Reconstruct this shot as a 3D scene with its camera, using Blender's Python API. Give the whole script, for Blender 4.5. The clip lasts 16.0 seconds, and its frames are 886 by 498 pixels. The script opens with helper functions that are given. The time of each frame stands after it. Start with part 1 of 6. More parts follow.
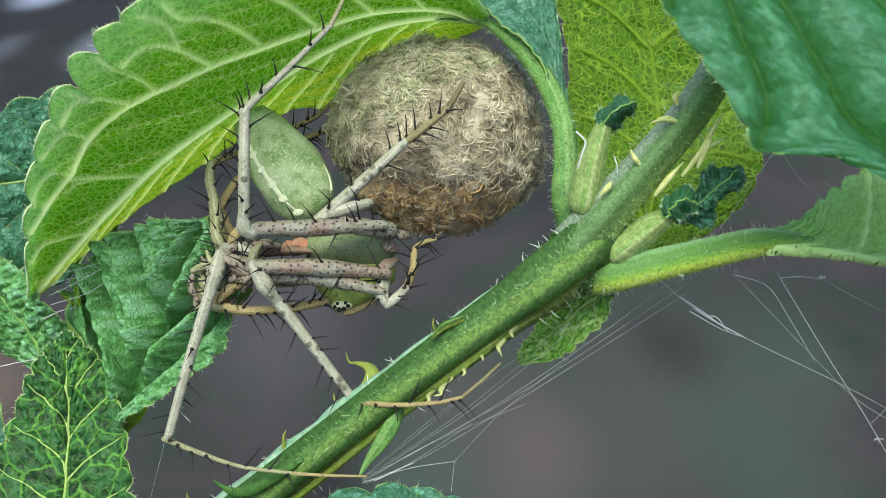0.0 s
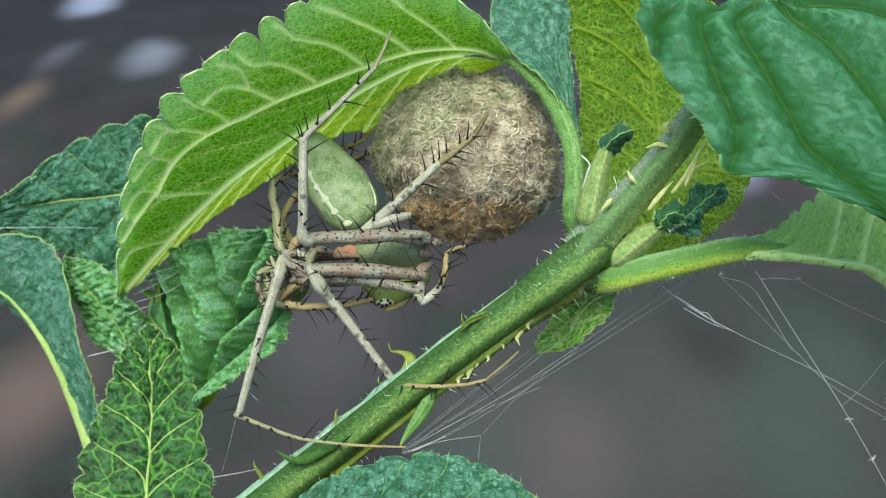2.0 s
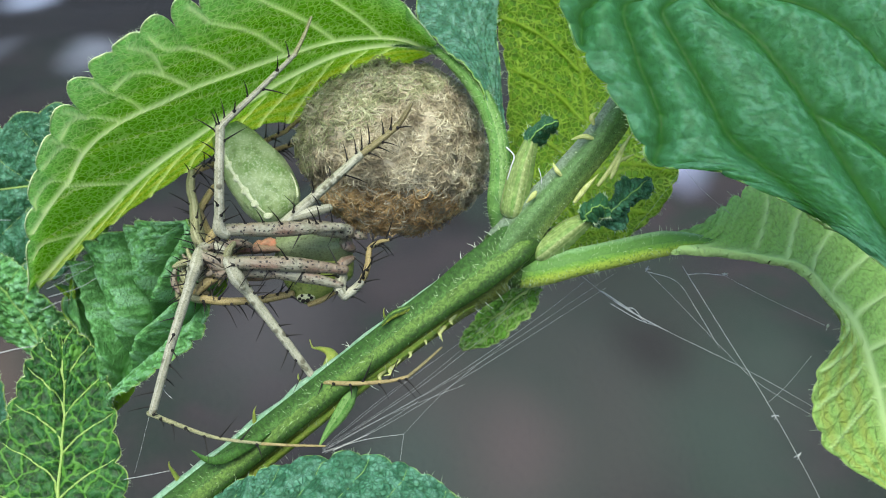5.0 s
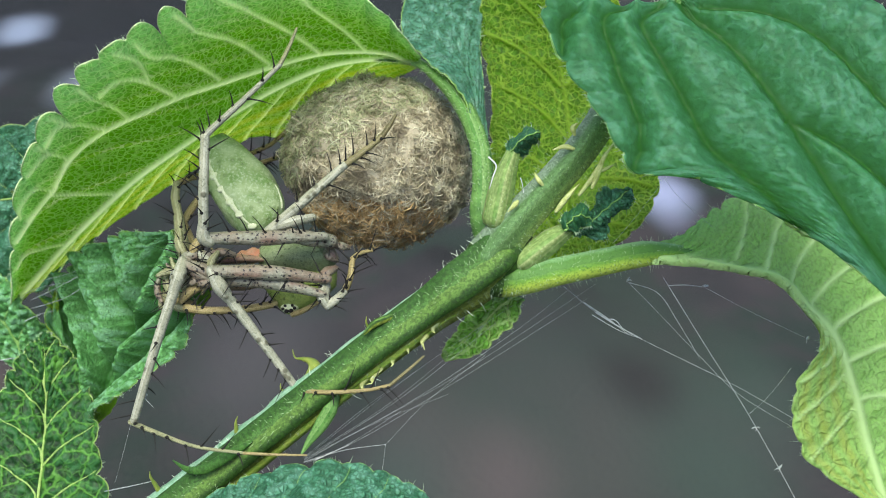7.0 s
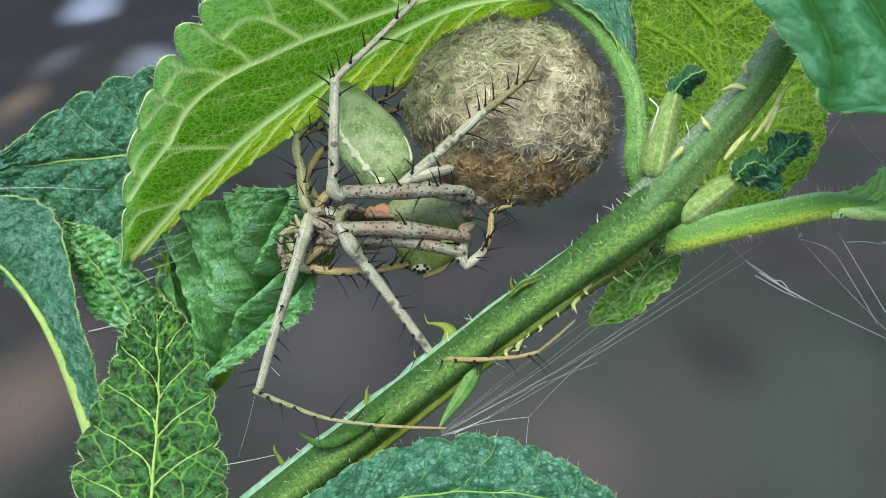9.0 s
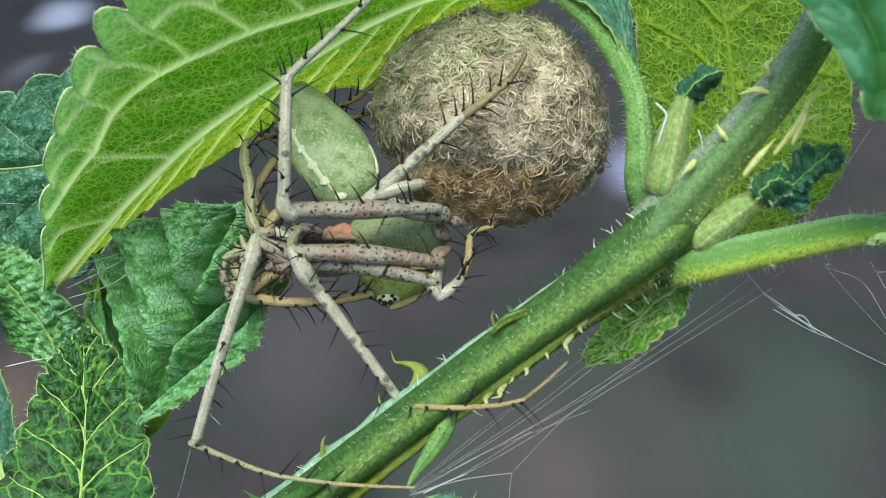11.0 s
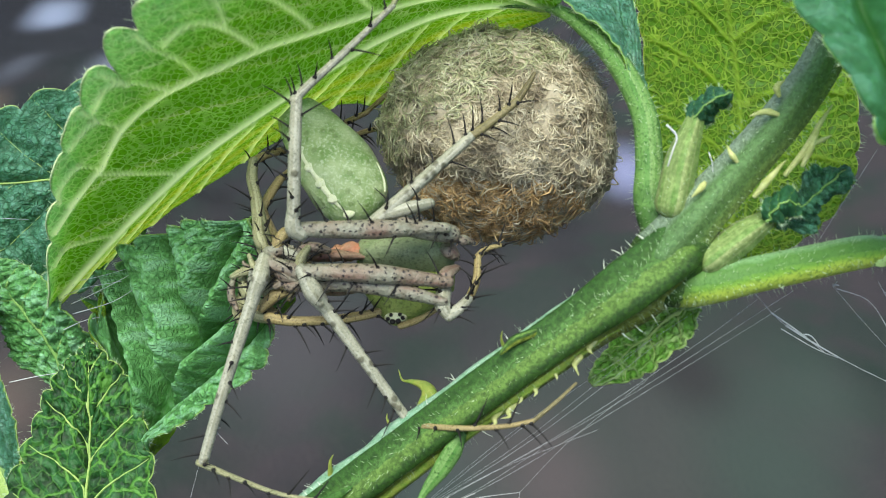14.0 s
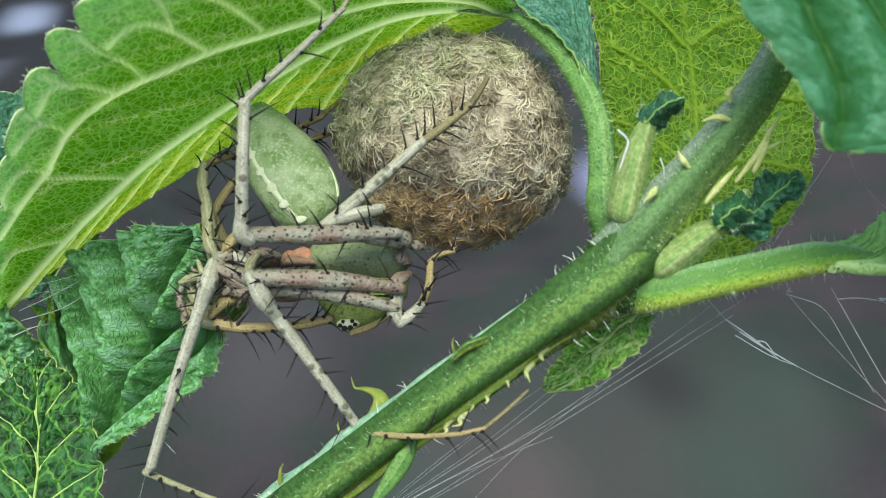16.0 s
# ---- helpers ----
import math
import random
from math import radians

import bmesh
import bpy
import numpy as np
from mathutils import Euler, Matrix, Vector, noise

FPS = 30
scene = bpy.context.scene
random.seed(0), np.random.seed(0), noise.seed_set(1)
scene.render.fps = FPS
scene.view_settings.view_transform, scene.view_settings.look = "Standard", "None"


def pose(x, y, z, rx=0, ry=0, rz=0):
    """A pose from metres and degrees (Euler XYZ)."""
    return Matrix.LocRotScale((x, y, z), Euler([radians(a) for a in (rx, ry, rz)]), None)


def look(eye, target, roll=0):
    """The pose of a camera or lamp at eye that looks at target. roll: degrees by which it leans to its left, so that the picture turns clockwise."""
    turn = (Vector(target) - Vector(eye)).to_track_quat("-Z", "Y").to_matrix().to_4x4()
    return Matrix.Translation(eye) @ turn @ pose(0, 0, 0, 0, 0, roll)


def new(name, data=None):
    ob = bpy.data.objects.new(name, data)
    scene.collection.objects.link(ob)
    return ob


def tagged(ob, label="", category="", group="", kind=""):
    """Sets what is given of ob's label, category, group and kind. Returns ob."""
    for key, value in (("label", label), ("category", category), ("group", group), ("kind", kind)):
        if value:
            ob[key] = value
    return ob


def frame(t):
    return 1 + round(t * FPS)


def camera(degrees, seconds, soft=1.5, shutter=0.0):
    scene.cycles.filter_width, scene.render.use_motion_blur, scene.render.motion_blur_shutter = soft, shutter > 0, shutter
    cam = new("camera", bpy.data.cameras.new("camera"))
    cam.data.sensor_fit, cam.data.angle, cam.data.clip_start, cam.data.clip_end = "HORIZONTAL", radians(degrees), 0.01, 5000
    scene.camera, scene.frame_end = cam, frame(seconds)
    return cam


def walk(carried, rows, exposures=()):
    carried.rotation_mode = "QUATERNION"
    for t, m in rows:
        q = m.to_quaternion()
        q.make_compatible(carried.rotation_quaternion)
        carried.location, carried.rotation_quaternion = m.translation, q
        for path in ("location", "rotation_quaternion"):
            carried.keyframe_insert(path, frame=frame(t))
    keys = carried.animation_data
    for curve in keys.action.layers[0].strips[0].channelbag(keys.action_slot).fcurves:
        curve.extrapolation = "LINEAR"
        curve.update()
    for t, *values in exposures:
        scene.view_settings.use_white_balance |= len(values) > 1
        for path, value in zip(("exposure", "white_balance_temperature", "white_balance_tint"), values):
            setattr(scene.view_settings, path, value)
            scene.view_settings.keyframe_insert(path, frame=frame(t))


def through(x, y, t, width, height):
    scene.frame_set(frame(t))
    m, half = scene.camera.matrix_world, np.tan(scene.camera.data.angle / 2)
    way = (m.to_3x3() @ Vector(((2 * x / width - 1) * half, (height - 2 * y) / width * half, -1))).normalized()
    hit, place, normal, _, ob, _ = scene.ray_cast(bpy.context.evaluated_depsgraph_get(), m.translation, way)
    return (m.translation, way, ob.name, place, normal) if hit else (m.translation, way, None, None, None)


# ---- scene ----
cam = camera(46.0, 16.0, 0.6)
PATH = [
    (0, pose(-0.00357, -0.08299, 0.47734, 57.003, 1.474, 1.234)),
    (0.5, pose(0.00069, -0.08829, 0.47986, 56.720, 1.840, 1.721)),
    (1, pose(0.00116, -0.09998, 0.48893, 56.445, 2.910, 3.036)),
    (1.5, pose(0.00001, -0.09765, 0.48839, 56.945, 2.876, 2.991)),
    (2, pose(-0.00128, -0.09732, 0.48731, 57.100, 2.803, 3.178)),
    (2.5, pose(-0.00162, -0.09753, 0.48541, 56.090, 2.476, 2.771)),
    (3, pose(-0.00211, -0.09657, 0.48627, 56.269, 2.368, 2.582)),
    (3.5, pose(-0.00381, -0.09551, 0.48654, 56.506, 2.549, 2.971)),
    (4, pose(-0.00321, -0.09539, 0.48574, 56.676, 2.020, 2.324)),
    (4.5, pose(-0.00026, -0.09499, 0.48590, 57.165, 1.402, 1.442)),
    (4.7, pose(0.00121, -0.09512, 0.48539, 57.041, 1.163, 0.979)),
    (6.8, pose(0.00083, -0.09685, 0.48352, 59.453, 0.552, 0.829)),
    (7, pose(0.00180, -0.09751, 0.48272, 59.186, 0.442, 0.483)),
    (7.5, pose(0.00254, -0.09752, 0.48210, 59.135, 0.458, 0.275)),
    (8, pose(-0.00068, -0.09594, 0.48173, 58.961, 1.199, 1.142)),
    (8.5, pose(-0.00113, -0.09234, 0.47859, 58.280, 1.559, 1.599)),
    (9, pose(-0.00715, -0.09026, 0.47607, 57.873, 2.414, 3.179)),
    (9.2, pose(-0.00691, -0.08990, 0.47639, 58.352, 2.460, 3.166)),
    (11.3, pose(-0.00822, -0.07625, 0.46884, 58.621, 1.309, 2.181)),
    (11.5, pose(-0.00920, -0.07678, 0.46934, 58.985, 1.496, 2.679)),
    (12, pose(-0.00552, -0.07534, 0.46894, 58.735, 0.443, 1.006)),
    (12.5, pose(-0.00916, -0.07616, 0.46713, 57.036, 0.875, 1.798)),
    (13, pose(-0.01111, -0.07617, 0.46873, 57.374, 1.141, 1.990)),
    (13.5, pose(-0.01146, -0.07592, 0.46893, 57.067, 1.294, 2.213)),
    (14, pose(-0.00918, -0.07597, 0.47067, 58.493, 1.034, 1.916)),
    (14.5, pose(-0.00721, -0.07611, 0.47125, 59.619, 0.475, 1.149)),
    (15, pose(-0.00832, -0.07510, 0.47153, 59.866, 0.322, 1.090)),
    (15.5, pose(-0.00838, -0.07446, 0.47109, 60.129, 0.518, 1.468)),
    (16, pose(-0.00705, -0.07517, 0.47003, 58.886, 0.323, 0.890)),
]
walk(cam, PATH)
# a close-up lens: shallow depth, set once
cam.data.dof.use_dof = True
cam.data.dof.focus_distance = 0.104
cam.data.dof.aperture_fstop = 58.0

# ---------------------------------------------------------------- light
world = bpy.data.worlds.new("open_shade")
scene.world = world
world.use_nodes = True
wn = world.node_tree.nodes
sky = wn.new("ShaderNodeTexSky")
sky.sky_type, sky.sun_disc = "NISHITA", False
sky.sun_elevation, sky.sun_rotation = radians(66), radians(195)
sky.dust_density, sky.ozone_density = 2.0, 1.0
wn["Background"].inputs["Strength"].default_value = 0.15
world.node_tree.links.new(sky.outputs[0], wn["Background"].inputs["Color"])
sun = new("sun", bpy.data.lights.new("sun", "SUN"))
sun.data.energy, sun.data.angle, sun.data.color = 2.85, radians(40), (0.93, 0.97, 0.82)
sun.matrix_world = look((-0.12, -0.38, 1.4), (0, 0, 0.42))
scene.view_settings.exposure = 1.0

# The plan is laid out in millimetres: x to the side, y away, z across the leaves; it leans with the shrub.
LEAN = Euler((radians(-35), 0, 0)).to_matrix()
HEIGHT = 0.42


def place(p):
    return LEAN @ (Vector(p) * 0.001) + Vector((0, 0, HEIGHT))


# ---------------------------------------------------------------- materials
def material(name, rough=0.6, spec=0.4):
    m = bpy.data.materials.new(name)
    m.use_nodes = True
    b = m.node_tree.nodes["Principled BSDF"]
    b.inputs["Roughness"].default_value = rough
    b.inputs["Specular IOR Level"].default_value = spec
    return m, m.node_tree.nodes, m.node_tree.links, b


def mm_coords(nodes, links, scale=1000.0, kind="Object"):
    tc, mp = nodes.new("ShaderNodeTexCoord"), nodes.new("ShaderNodeMapping")
    mp.inputs["Scale"].default_value = (scale,) * 3
    links.new(tc.outputs[kind], mp.inputs[0])
    return mp.outputs[0]


def noise_tex(nodes, links, vec, scale, detail=4.0, rough=0.55):
    n = nodes.new("ShaderNodeTexNoise")
    n.inputs["Scale"].default_value, n.inputs["Detail"].default_value, n.inputs["Roughness"].default_value = scale, detail, rough
    links.new(vec, n.inputs["Vector"])
    return n.outputs["Fac"]


def ramp(nodes, links, fac, stops):
    r = nodes.new("ShaderNodeValToRGB")
    el = r.color_ramp.elements
    el[0].position, el[0].color = stops[0][0], (*stops[0][1], 1)
    el[1].position, el[1].color = stops[-1][0], (*stops[-1][1], 1)
    for pos, col in stops[1:-1]:
        el.new(pos).color = (*col, 1)
    links.new(fac, r.inputs[0])
    return r.outputs["Color"]


def mix(nodes, links, fac, a, b, mode="MIX"):
    n = nodes.new("ShaderNodeMix")
    n.data_type, n.blend_type = "RGBA", mode
    for sock, v in ((n.inputs[0], fac), (n.inputs[6], a), (n.inputs[7], b)):
        if isinstance(v, (int, float)):
            sock.default_value = v
        elif isinstance(v, tuple):
            sock.default_value = (*v, 1)
        else:
            links.new(v, sock)
    return n.outputs[2]


def maths(nodes, links, op, a, b=0.0, c=0.0):
    n = nodes.new("ShaderNodeMath")
    n.operation = op
    for sock, v in zip(n.inputs, (a, b, c)):
        if isinstance(v, (int, float)):
            sock.default_value = v
        else:
            links.new(v, sock)
    return n.outputs[0]


def limb_angle(nodes, links):
    """Angle round a limb, from -pi to pi, 0 at its front."""
    c, s = nodes.new("ShaderNodeAttribute"), nodes.new("ShaderNodeAttribute")
    c.attribute_name, s.attribute_name = "round_c", "round_s"
    return maths(nodes, links, "ARCTAN2", s.outputs["Fac"], c.outputs["Fac"])


def fade(nodes, links, value, lo, hi):
    """1 below lo, 0 above hi."""
    n = nodes.new("ShaderNodeMapRange")
    n.interpolation_type = "SMOOTHSTEP"
    n.inputs[1].default_value, n.inputs[2].default_value = lo, hi
    n.inputs[3].default_value, n.inputs[4].default_value = 1.0, 0.0
    links.new(value, n.inputs[0])
    return n.outputs[0]


def bump(nodes, links, b, height, strength, dist):
    n = nodes.new("ShaderNodeBump")
    n.inputs["Strength"].default_value, n.inputs["Distance"].default_value = strength, dist
    links.new(height, n.inputs["Height"])
    links.new(n.outputs[0], b.inputs["Normal"])
    return n


def leaf_material(name, dark, light, vein, net=0.7, net_mm=0.9, through=0.4, through_col=(0.25, 0.5, 0.03), rough=0.5, raised=1.0, side_w=0.16, spec=0.35, fine_w=0.8, relief=0.00022, dome=0.0, lit_vein=(0.75, 0.95, 0.42), broad_w=0.5, thin=1.0, dome_shade=0.25, pits=1.0, cobbled=0.0, crown_light=(0.2, 0.36, 0.28), ragged=0.0, vein_lit=0.0):
    """Blade of a leaf: side veins from the phase, a net of fine veins in millimetres, light passing through."""
    m, n, l, b = material(name, rough, spec)
    uv = mm_coords(n, l)
    at = n.new("ShaderNodeAttribute")
    at.attribute_name = "phase"
    sp = n.new("ShaderNodeAttribute")
    sp.attribute_name = "pitch"
    ph = maths(n, l, "ABSOLUTE", maths(n, l, "SUBTRACT", maths(n, l, "FRACT", at.outputs["Fac"]), 0.5))
    side = fade(n, l, maths(n, l, "MULTIPLY", ph, sp.outputs["Fac"]), side_w * 0.4, side_w * 2.4)
    jig = n.new("ShaderNodeTexNoise")
    jig.inputs["Scale"].default_value = 0.9
    l.new(uv, jig.inputs["Vector"])
    jig.inputs["Detail"].default_value = 3.0
    warp = mix(n, l, 1.0, uv, mix(n, l, 1.0, jig.outputs["Color"], (0.55 * net_mm,) * 3, "MULTIPLY"), "ADD")
    patchy = ramp(n, l, noise_tex(n, l, uv, 0.55, 3), [(0.36, (0.6,) * 3), (0.6, (1, 1, 1))])

    def cells(size, w):
        v = n.new("ShaderNodeTexVoronoi")
        v.feature = "DISTANCE_TO_EDGE"
        v.inputs["Scale"].default_value = 1.0 / size
        l.new(warp, v.inputs["Vector"])
        dist = v.outputs["Distance"]
        if ragged:
            wobble = maths(n, l, "MULTIPLY", maths(n, l, "SUBTRACT", noise_tex(n, l, uv, 1.5 / size, 4), 0.5), ragged)
            dist = maths(n, l, "ADD", dist, wobble)
        return fade(n, l, dist, w * 0.3, w)

    fine, broad = maths(n, l, "MULTIPLY", cells(net_mm, 0.15 * thin), patchy), cells(net_mm * 2.7, 0.05)
    nets = maths(n, l, "MAXIMUM", maths(n, l, "MULTIPLY", fine, fine_w), maths(n, l, "MULTIPLY", broad, broad_w))
    mottle = noise_tex(n, l, uv, 0.16, 5)
    grain = noise_tex(n, l, uv, 3.0, 3)
    body = mix(n, l, mottle, dark, light)
    speck = ramp(n, l, noise_tex(n, l, uv, 2.6, 3), [(0.48, (0, 0, 0)), (0.62, (0.85 * pits,) * 3)])
    body = mix(n, l, speck, body, tuple(c * 0.35 for c in dark))
    # Hollow shade and sky highlights on the bumps' pale-haired crowns, put into colour.
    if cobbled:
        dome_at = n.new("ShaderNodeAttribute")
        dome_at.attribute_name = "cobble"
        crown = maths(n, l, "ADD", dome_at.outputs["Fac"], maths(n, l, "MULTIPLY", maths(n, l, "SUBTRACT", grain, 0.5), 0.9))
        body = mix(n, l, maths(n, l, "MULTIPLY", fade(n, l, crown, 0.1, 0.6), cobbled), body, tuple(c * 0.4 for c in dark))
        body = mix(n, l, maths(n, l, "MULTIPLY", maths(n, l, "SUBTRACT", 1.0, fade(n, l, crown, 0.55, 1.15)), cobbled * 0.8), body, crown_light)
    tone = n.new("ShaderNodeAttribute")
    tone.attribute_name = "tone"
    body = mix(n, l, maths(n, l, "MULTIPLY", maths(n, l, "MAXIMUM", tone.outputs["Fac"], 0.0), 0.6), body, (0.42, 0.7, 0.4))
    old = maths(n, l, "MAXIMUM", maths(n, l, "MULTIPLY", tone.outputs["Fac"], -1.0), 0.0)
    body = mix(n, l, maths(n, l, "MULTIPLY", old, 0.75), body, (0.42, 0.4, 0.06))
    strong = n.new("ShaderNodeAttribute")
    strong.attribute_name = "band"
    side = maths(n, l, "MAXIMUM", side, strong.outputs["Fac"])
    lines = maths(n, l, "MAXIMUM", maths(n, l, "MULTIPLY", nets, net), side)
    col = mix(n, l, lines, body, vein)
    l.new(col, b.inputs["Base Color"])
    ridge = maths(n, l, "MAXIMUM", maths(n, l, "MAXIMUM", maths(n, l, "MULTIPLY", fine, 0.8), broad), side)
    if dome:
        cell = n.new("ShaderNodeTexVoronoi")
        cell.feature = "SMOOTH_F1"
        cell.inputs["Scale"].default_value, cell.inputs["Smoothness"].default_value = 1.0 / dome, 0.6
        l.new(warp, cell.inputs["Vector"])
        ridge = maths(n, l, "ADD", maths(n, l, "MULTIPLY", cell.outputs["Distance"], 1.2), maths(n, l, "MULTIPLY", side, 0.8))
        # Lighter dome tops and darker furrows: relief shading put into the colour.
        col = mix(n, l, maths(n, l, "MULTIPLY", fade(n, l, cell.outputs["Distance"], 0.1, 0.45), dome_shade), col, tuple(min(1, c * 1.9 + 0.01) for c in light))
        col = mix(n, l, maths(n, l, "MULTIPLY", maths(n, l, "SUBTRACT", 1.0, fade(n, l, cell.outputs["Distance"], 0.34, 0.62)), dome_shade * 1.6), col, tuple(c * 0.45 for c in dark))
        l.new(col, b.inputs["Base Color"])
    if cobbled:
        ridge = maths(n, l, "MULTIPLY", ridge, 0.5)
    height = maths(n, l, "ADD", maths(n, l, "MULTIPLY", ridge, raised), maths(n, l, "MULTIPLY", grain, 0.35))
    bump(n, l, b, height, 0.9, relief)
    tr = n.new("ShaderNodeBsdfTranslucent")
    glow = mix(n, l, maths(n, l, "MULTIPLY", maths(n, l, "MAXIMUM", tone.outputs["Fac"], 0.0), 0.6), mix(n, l, 0.25, through_col, body), (0.6, 0.95, 0.55))
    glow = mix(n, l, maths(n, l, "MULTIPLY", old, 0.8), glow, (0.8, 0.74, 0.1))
    glow = mix(n, l, maths(n, l, "MULTIPLY", speck, 0.5), glow, tuple(c * 0.45 for c in through_col))
    l.new(mix(n, l, lines, glow, lit_vein), tr.inputs["Color"])
    ms = n.new("ShaderNodeMixShader")
    l.new(maths(n, l, "ADD", maths(n, l, "MULTIPLY", strong.outputs["Fac"], (0.92 - through) * vein_lit), through), ms.inputs[0])
    l.new(b.outputs[0], ms.inputs[1])
    l.new(tr.outputs[0], ms.inputs[2])
    l.new(ms.outputs[0], n["Material Output"].inputs["Surface"])
    return m


LIT, LIT_UNDER = (0.55, 0.92, 0.14), (0.42, 0.78, 0.06)
LEAF_TOP = leaf_material("leaf_top", (0.026, 0.128, 0.06), (0.056, 0.19, 0.11), (0.012, 0.08, 0.012), 0.0, 1.5, 0.5, (0.45, 0.8, 0.38), 0.5, -1.0, 0.0, spec=0.22, relief=0.00015, lit_vein=(0.16, 0.36, 0.06), pits=0.4, cobbled=0.38, crown_light=(0.17, 0.38, 0.3))
LEAF_OVER = leaf_material("leaf_top_thin", (0.018, 0.115, 0.055), (0.04, 0.185, 0.1), (0.02, 0.1, 0.025), 0.0, 0.8, 0.68, LIT, 0.42, -1.0, 0.3, relief=0.00022, dome=0.6, lit_vein=(1.0, 1.0, 0.85), vein_lit=1.0)
LEAF_THIN = leaf_material("leaf_top_papery", (0.1, 0.26, 0.07), (0.16, 0.34, 0.1), (0.1, 0.25, 0.08), 0.0, 0.8, 0.85, (0.75, 0.98, 0.45), 0.5, -1.0, 0.1, relief=0.0002, dome=0.8, lit_vein=(0.9, 1.0, 0.6), pits=0.1)
# Dark nets of these three: crease shade put into the vein colour.
LEAF_FROST = leaf_material("leaf_top_frosted", (0.05, 0.19, 0.12), (0.12, 0.31, 0.23), (0.03, 0.13, 0.07), 0.45, 0.7, 0.35, LIT, 0.55, -1.0, 0.0, spec=0.3, relief=0.0005, fine_w=0.8, thin=1.1, cobbled=0.5, crown_light=(0.28, 0.45, 0.38), ragged=0.12)
LEAF_DARK = leaf_material("leaf_top_dark", (0.03, 0.145, 0.075), (0.075, 0.245, 0.145), (0.008, 0.05, 0.018), 0.55, 0.6, 0.2, LIT, 0.45, -1.0, 0.0, spec=0.3, fine_w=0.85, broad_w=0.4, thin=1.1, relief=0.0006, cobbled=0.5, crown_light=(0.19, 0.4, 0.31), pits=0.6, ragged=0.12, lit_vein=(0.1, 0.3, 0.05))
LEAF_WRINKLED = leaf_material("leaf_top_wrinkled", (0.07, 0.27, 0.06), (0.19, 0.46, 0.16), (0.022, 0.1, 0.015), 0.22, 0.55, 0.2, LIT, 0.45, -1.0, 0.0, spec=0.35, fine_w=0.9, broad_w=0.3, thin=1.2, relief=0.0006, cobbled=0.6, crown_light=(0.36, 0.64, 0.43), pits=0.5, ragged=0.12, lit_vein=(0.1, 0.3, 0.02))
LEAF_NET = leaf_material("leaf_top_netted", (0.005, 0.038, 0.005), (0.014, 0.078, 0.011), (0.085, 0.24, 0.03), 0.75, 1.4, 0.05, LIT, 0.5, 0.4, 0.0, spec=0.28, fine_w=0.4, relief=0.0005, broad_w=0.9, thin=0.55, lit_vein=(0.2, 0.4, 0.1), cobbled=0.75, crown_light=(0.026, 0.115, 0.03), ragged=0.02, pits=0.8)
LEAF_UNDER = leaf_material("leaf_underside", (0.055, 0.165, 0.005), (0.13, 0.29, 0.014), (0.42, 0.6, 0.06), 0.7, 0.75, 0.5, (0.34, 0.6, 0.015), 0.5, 1.0, 0.0, relief=0.0004, fine_w=0.85, broad_w=0.5, thin=0.75, lit_vein=(0.66, 0.88, 0.12), ragged=0.09, vein_lit=0.6)
LEAF_YOUNG = leaf_material("leaf_young", (0.1, 0.29, 0.03), (0.18, 0.42, 0.06), (0.6, 0.78, 0.32), 0.6, 1.6, 0.3, LIT_UNDER, 0.5, 1.0, 0.0, relief=0.0004, fine_w=0.4, broad_w=0.6, thin=0.6, ragged=0.05)
LEAF_ARCH = leaf_material("leaf_underside_bright", (0.055, 0.18, 0.01), (0.15, 0.34, 0.03), (0.7, 0.86, 0.46), 0.6, 0.75, 0.7, (0.3, 0.57, 0.02), 0.5, 1.0, 0.0, relief=0.0008, fine_w=0.8, broad_w=0.5, thin=0.7, lit_vein=(0.95, 1.0, 0.6), ragged=0.08, vein_lit=0.9)
LEAF_PALE = leaf_material("leaf_underside_pale", (0.24, 0.48, 0.1), (0.38, 0.62, 0.18), (0.58, 0.78, 0.33), 0.3, 1.6, 0.45, (0.66, 0.95, 0.3), 0.5, 1.0, 0.0, broad_w=0.4, fine_w=0.35, pits=0.5, ragged=0.12)


